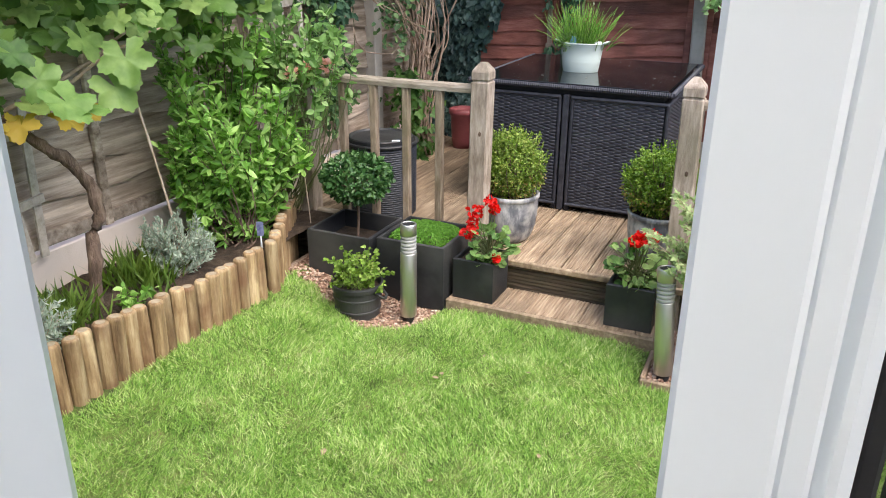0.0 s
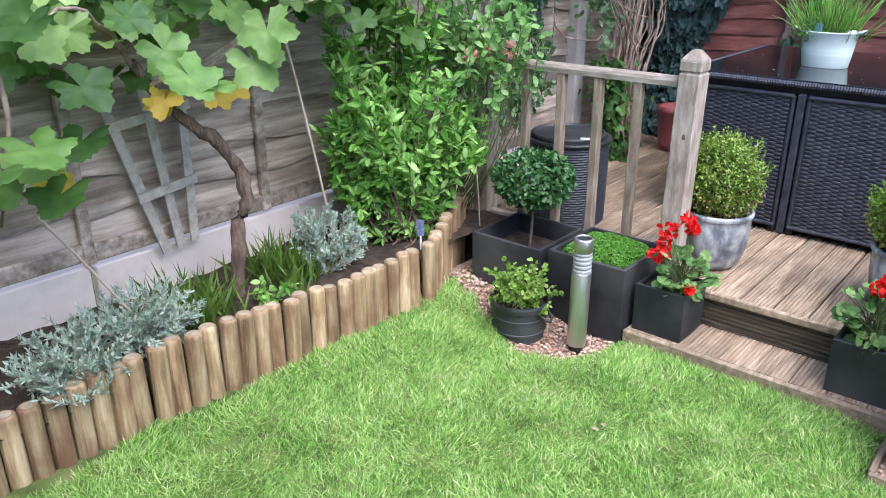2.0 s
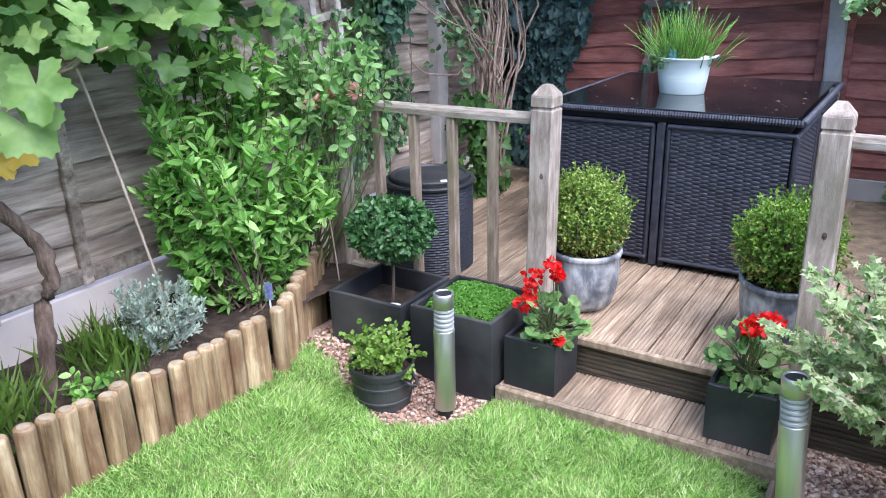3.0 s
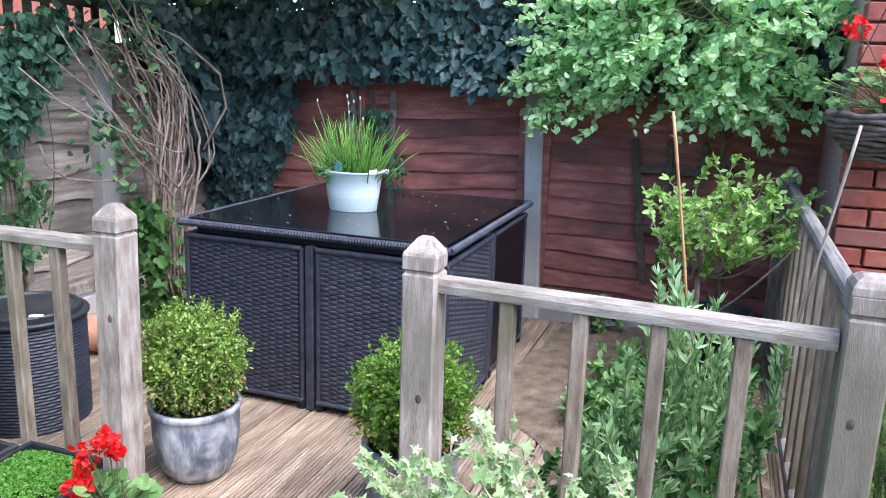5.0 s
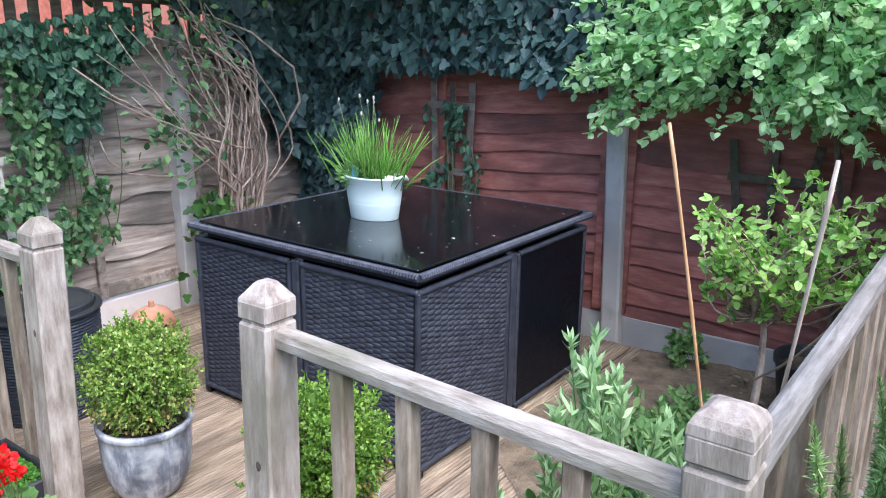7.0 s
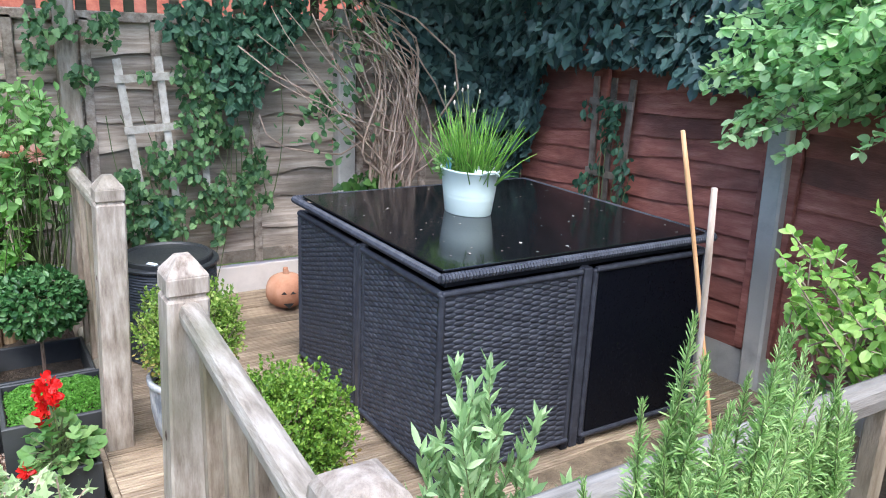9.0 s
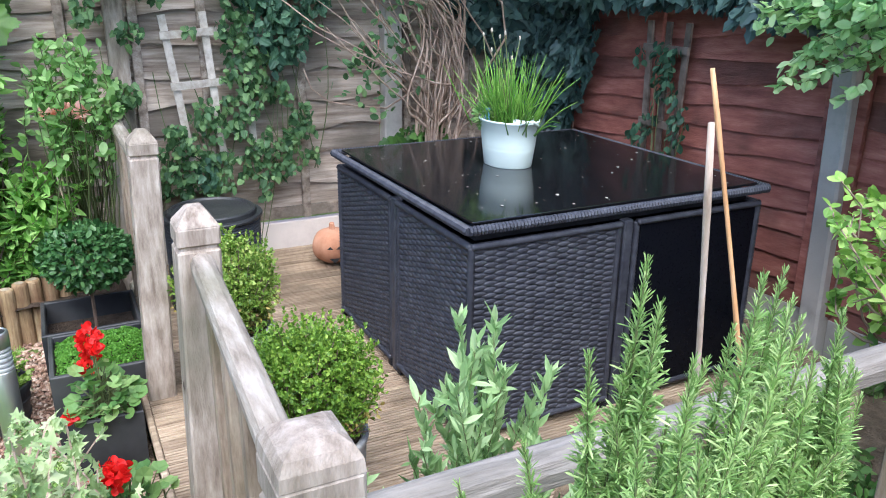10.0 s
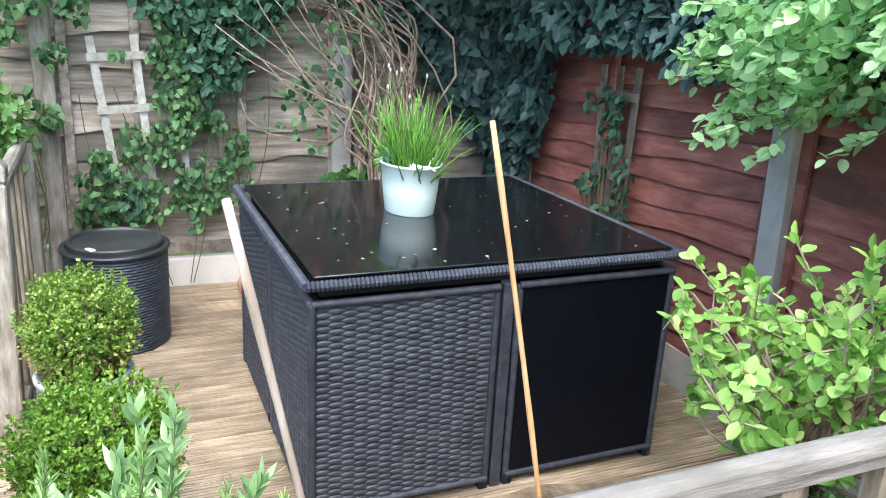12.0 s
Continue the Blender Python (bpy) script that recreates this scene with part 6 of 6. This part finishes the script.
for path, r in ((((-1.33, 5.43, 1.14), (-1.33, 5.47, 1.04), (-1.32, 5.56, 0.98), (-1.3, 5.7, 0.94), (-1.28, 5.84, 0.93), (-1.25, 5.95, 1.0), (-1.2, 6.1, 1.06)), 0.006), (((-1.3, 5.32, 1.46), (-1.29, 5.5, 1.33), (-1.27, 5.72, 1.2), (-1.24, 5.93, 1.06)), 0.0055), (((-1.3, 5.7, 1.62), (-1.29, 5.8, 1.42), (-1.26, 5.92, 1.24), (-1.22, 6.04, 1.1)), 0.006), (((-1.28, 6.0, 1.7), (-1.18, 6.2, 1.62), (-1.08, 6.38, 1.45), (-1.06, 6.4, 1.28), (-1.12, 6.28, 1.05)), 0.008)):
    part("stem", tube([np.array(q) + rnd(1, 0.004)[0] for q in path], np.linspace(r * 0.6, r, len(path)), 6), twig_bark, tw, "long arching bare stem", True)
P = np.array([s[1] for s in stems])
P = np.concatenate([np.repeat(P, 6, 0) + rnd(len(P) * 6, 0.1), np.array((-1.2, 5.75, 1.16)) + rnd(120, 1.0) * (0.05, 0.12, 0.12)])
stuff("foliage", leaves(Geo(), P, rnd(len(P)) + (0, 0, -0.3), rnd(len(P), 0.5) + (0.5, -0.5, 1), RNG.uniform(0.03, 0.06, len(P)), OVAL), climber_leaf, tw)

tips, _ = np.concatenate([in_ball(190, (1.22, 6.45, 1.7), (0.8, 0.28, 0.5), 0.5)[0], in_ball(60, (0.72, 6.5, 1.4), (0.3, 0.22, 0.22), 0.4)[0], in_ball(46, (1.55, 6.5, 1.36), (0.35, 0.2, 0.17), 0.3)[0]]), 0
tips[:, 1] = np.minimum(tips[:, 1], 6.78)
sg, lg = leafy((1.3, 6.75, 1.85), tips, CUPPED, 0.039, 40, 0.5, 1.0, 0.1, 0.0024, 0.06, 0.2)
hs = plant("honeysuckle", (1.3, 6.8, DECK), "large honeysuckle with rounded grey-green leaves over the red fence", "climber", sg, lg, green_stem, honey_leaf)
part("trunk", tube(bent((1.5, 6.82, DECK), (1.3, 6.76, 1.85), (0.08, -0.03, 0), 10, 0.01, random), np.linspace(0.018, 0.009, 10), 7), bark, hs)

tips, _ = in_ball(74, (1.5, 6.02, 1.01), (0.35, 0.32, 0.21), 0.4)
sg, lg = leafy((1.4, 6.12, 0.72), tips, OVAL, 0.032, 30, 0.4, 0.95, 0.05, 0.005, 0.06, 0.02)
bs = plant("berry_shrub", (1.38, 6.1, DECK), "open berry shrub with fresh oval green leaves", "shrub", sg, lg, twig_bark, berry_leaf)
part("trunk", tube(bent((1.38, 6.1, DECK), (1.4, 6.12, 0.76), (0.02, 0.01, 0), 6), np.linspace(0.017, 0.009, 6), 8), twig_bark, bs)
part("bare_branch", tube(bent((1.4, 6.1, 0.5), (1.72, 5.7, 0.95), (0.0, 0, -0.03), 7), 0.004, 6), twig_bark, bs)

# plants inside the side balustrade
for at, c, r, k in (((1.42, 4.9, DECK), (1.42, 4.9, 0.78), (0.17, 0.18, 0.27), 30), ((1.28, 4.72, DECK), (1.3, 4.74, 0.55), (0.2, 0.13, 0.26), 26), ((1.58, 5.05, DECK), (1.56, 5.02, 0.7), (0.14, 0.2, 0.25), 20)):
    tips, _ = in_ball(k, c, r, 0.5)
    sg, lg = leafy(at, tips, LANCE, 0.039, 84, 0.5, 0.6, -0.3, 0.003, 0.03, 0.05)
    plant("sage_willow", at, "bushy plant with upright grey-green lance leaves behind the railing", "shrub", sg, lg, green_stem, olive_leaf)
for at, r, k in (((1.5, 5.5, DECK), (0.24, 0.35, 0.2), 60), ((1.2, 5.0, DECK), (0.18, 0.25, 0.16), 44), ((1.55, 4.7, DECK), (0.15, 0.12, 0.26), 30), ((1.5, 5.95, DECK), (0.2, 0.25, 0.12), 34), ((1.3, 5.3, DECK), (0.16, 0.25, 0.12), 34)):
    tips, _ = in_ball(k, (at[0], at[1], at[2] + r[2]), r, 0.4)
    sg, lg = leafy(at, tips, OVAL, 0.034, 30, 0.6, 0.9, 0.1, 0.003, 0.03, 0.08)
    plant("low_greenery", at, "low leafy green growth at the deck's edge", "plant", sg, lg, green_stem, dark_leaf)

for at, r, k in (((1.2, 5.95, DECK), (0.2, 0.24, 0.11), 60), ((1.15, 5.65, DECK), (0.18, 0.22, 0.1), 50), ((0.95, 6.72, DECK), (0.1, 0.07, 0.1), 16)):
    tips, _ = in_ball(k, (at[0], at[1], at[2] + r[2]), r, 0.4)
    sg, lg = leafy(at, tips, OVAL, 0.036, 22, 0.6, 0.9, 0.1, 0.002, 0.02, 0.08)
    plant("low_greenery", at, "fresh green low growth over the leaf mould", "plant", sg, lg, green_stem, geranium_leaf)
bp = thing("black_pot", (1.52, 6.45, DECK), "empty-looking black plastic pot beside the fence", "pot")
part("body", lathe([(0.1, 0), (0.105, 0.01), (0.13, 0.22), (0.14, 0.225), (0.14, 0.25), (0.128, 0.25), (0.12, 0.2), (0.01, 0.2)], (1.52, 6.45, DECK + 0.03), 28), black_plastic, bp, smooth=True)
part("soil", lathe([(0.122, 0), (0.06, 0.008), (0.005, 0.01)], (1.52, 6.45, DECK + 0.235), 20), leaf_mould, bp)

# ---- rosemary ----
def rosemary(at, tips, label):
    sg, lg = Geo(), Geo()
    P, D, N, S = [], [], [], []
    for tip in tips:
        b = np.array(at) + rnd(1, 0.06)[0] * (1, 1, 0)
        pts = np.array(bent(b, tip, (RNG.normal(0, 0.03), RNG.normal(0, 0.03), 0), 10))
        tube(pts, np.linspace(0.0035, 0.001, 10), 5, sg)
        k = 1000
        t = 1 - RNG.uniform(0, 0.3, k)
        i = np.clip((t * 9).astype(int), 0, 8)
        q = pts[i] + (pts[i + 1] - pts[i]) * (t * 9 - i)[:, None]
        ax = unit(pts[i + 1] - pts[i])
        P.append(q)
        D.append(ax * RNG.uniform(0.45, 1.1, (k, 1)) + unit(rnd(k)) * np.clip(0.9 * (1.02 - t)[:, None] * 14, 0.3, 1.15))
        N.append(rnd(k, 0.6) + (0, 0, 1))
        S.append(RNG.uniform(0.012, 0.023, k) * np.clip(0.5 + (1 - t) * 7, 0.5, 1))
    form = (np.array([(0, -0.04, 0), (0.82, -0.052, 0.05), (1, 0, 0.03), (0.82, 0.052, 0.05), (0, 0.04, 0)]), [(0, 1, 3, 4), (1, 2, 3)])
    leaves(lg, np.concatenate(P), np.concatenate(D), np.concatenate(N), np.concatenate(S), form)
    return plant("rosemary", at, label, "herb", sg, lg, green_stem, rosemary_leaf, "foliage")


tips = [(1.95, 4.70, 1.345), (1.94, 4.66, 1.27), (1.97, 4.74, 1.26), (1.95, 4.83, 1.31), (1.93, 4.88, 1.3), (1.98, 4.80, 1.22), (1.93, 4.61, 1.2), (1.96, 4.56, 1.16), (1.9, 4.93, 1.24), (2.0, 4.9, 1.15), (1.94, 4.96, 1.25), (1.92, 5.0, 1.18), (1.95, 4.87, 1.28)]
tips += [(1.97 + RNG.normal(0, 0.07), 4.72 + RNG.normal(0, 0.14), RNG.uniform(0.8, 1.15)) for _ in range(40)]
main = list(tips[:13])
for q in main:
    for _ in range(6):
        tips.append((q[0] + RNG.normal(0, 0.022), q[1] + RNG.normal(0, 0.026), q[2] - RNG.uniform(0.03, 0.2)))
rosemary((1.98, 4.72, 0.0), tips, "tall upright rosemary bush outside the side railing")
tips = [(2.02 + RNG.normal(0, 0.08), 4.42 + RNG.normal(0, 0.08), RNG.uniform(0.7, 1.12)) for _ in range(22)]
rosemary((2.02, 4.45, 0.0), tips, "second rosemary bush beside the corner post")
tips, _ = in_ball(26, (1.95, 4.4, 0.35), (0.22, 0.18, 0.3), 0.4)
sg, lg = leafy((1.97, 4.42, 0.0), tips, OVAL, 0.05, 20, 0.6, 0.9, 0.0, 0.003, 0.03, 0.06)
plant("golden_herb", (1.97, 4.42, 0.0), "low yellow-green herb below the rosemary", "herb", sg, lg, green_stem, mint_leaf)

# ---- maple ----
mp = thing("maple_pot", (1.36, 4.2, 0.005), "round black plastic pot holding the small maple", "pot")
part("body", lathe([(0.115, 0), (0.12, 0.01), (0.145, 0.28), (0.155, 0.285), (0.155, 0.315), (0.142, 0.315), (0.135, 0.27), (0.01, 0.27)], (1.36, 4.2, 0.005), 32), black_plastic, mp, smooth=True)
part("soil", lathe([(0.136, 0), (0.06, 0.008), (0.005, 0.01)], (1.36, 4.2, 0.285), 20), soil, mp)
tips, _ = in_ball(180, (1.12, 4.12, 0.6), (0.4, 0.25, 0.27), 0.35)
sg, lg = leafy((1.36, 4.2, 0.28), tips, ACER, 0.027, 54, 0.5, 0.9, 0.3, 0.005, 0.05, 0.01)
plant("japanese_maple", (1.36, 4.2, 0.28), "small Japanese maple with pale variegated leaves", "tree", sg, lg, twig_bark, acer_leaf)

# ---- beyond the fences ----
far = thing("neighbour_house", (-6.0, 6.0, 0), "neighbouring red brick house beyond the fence", "house")
part("wall", cbox((-6.5, 6.5, 2.4), (1.0, 9.0, 4.9), 0.01), brick_mat, far)
part("roof", cbox((-6.6, 6.5, 5.1), (1.6, 9.4, 0.5), 0.1), fascia_wood, far)
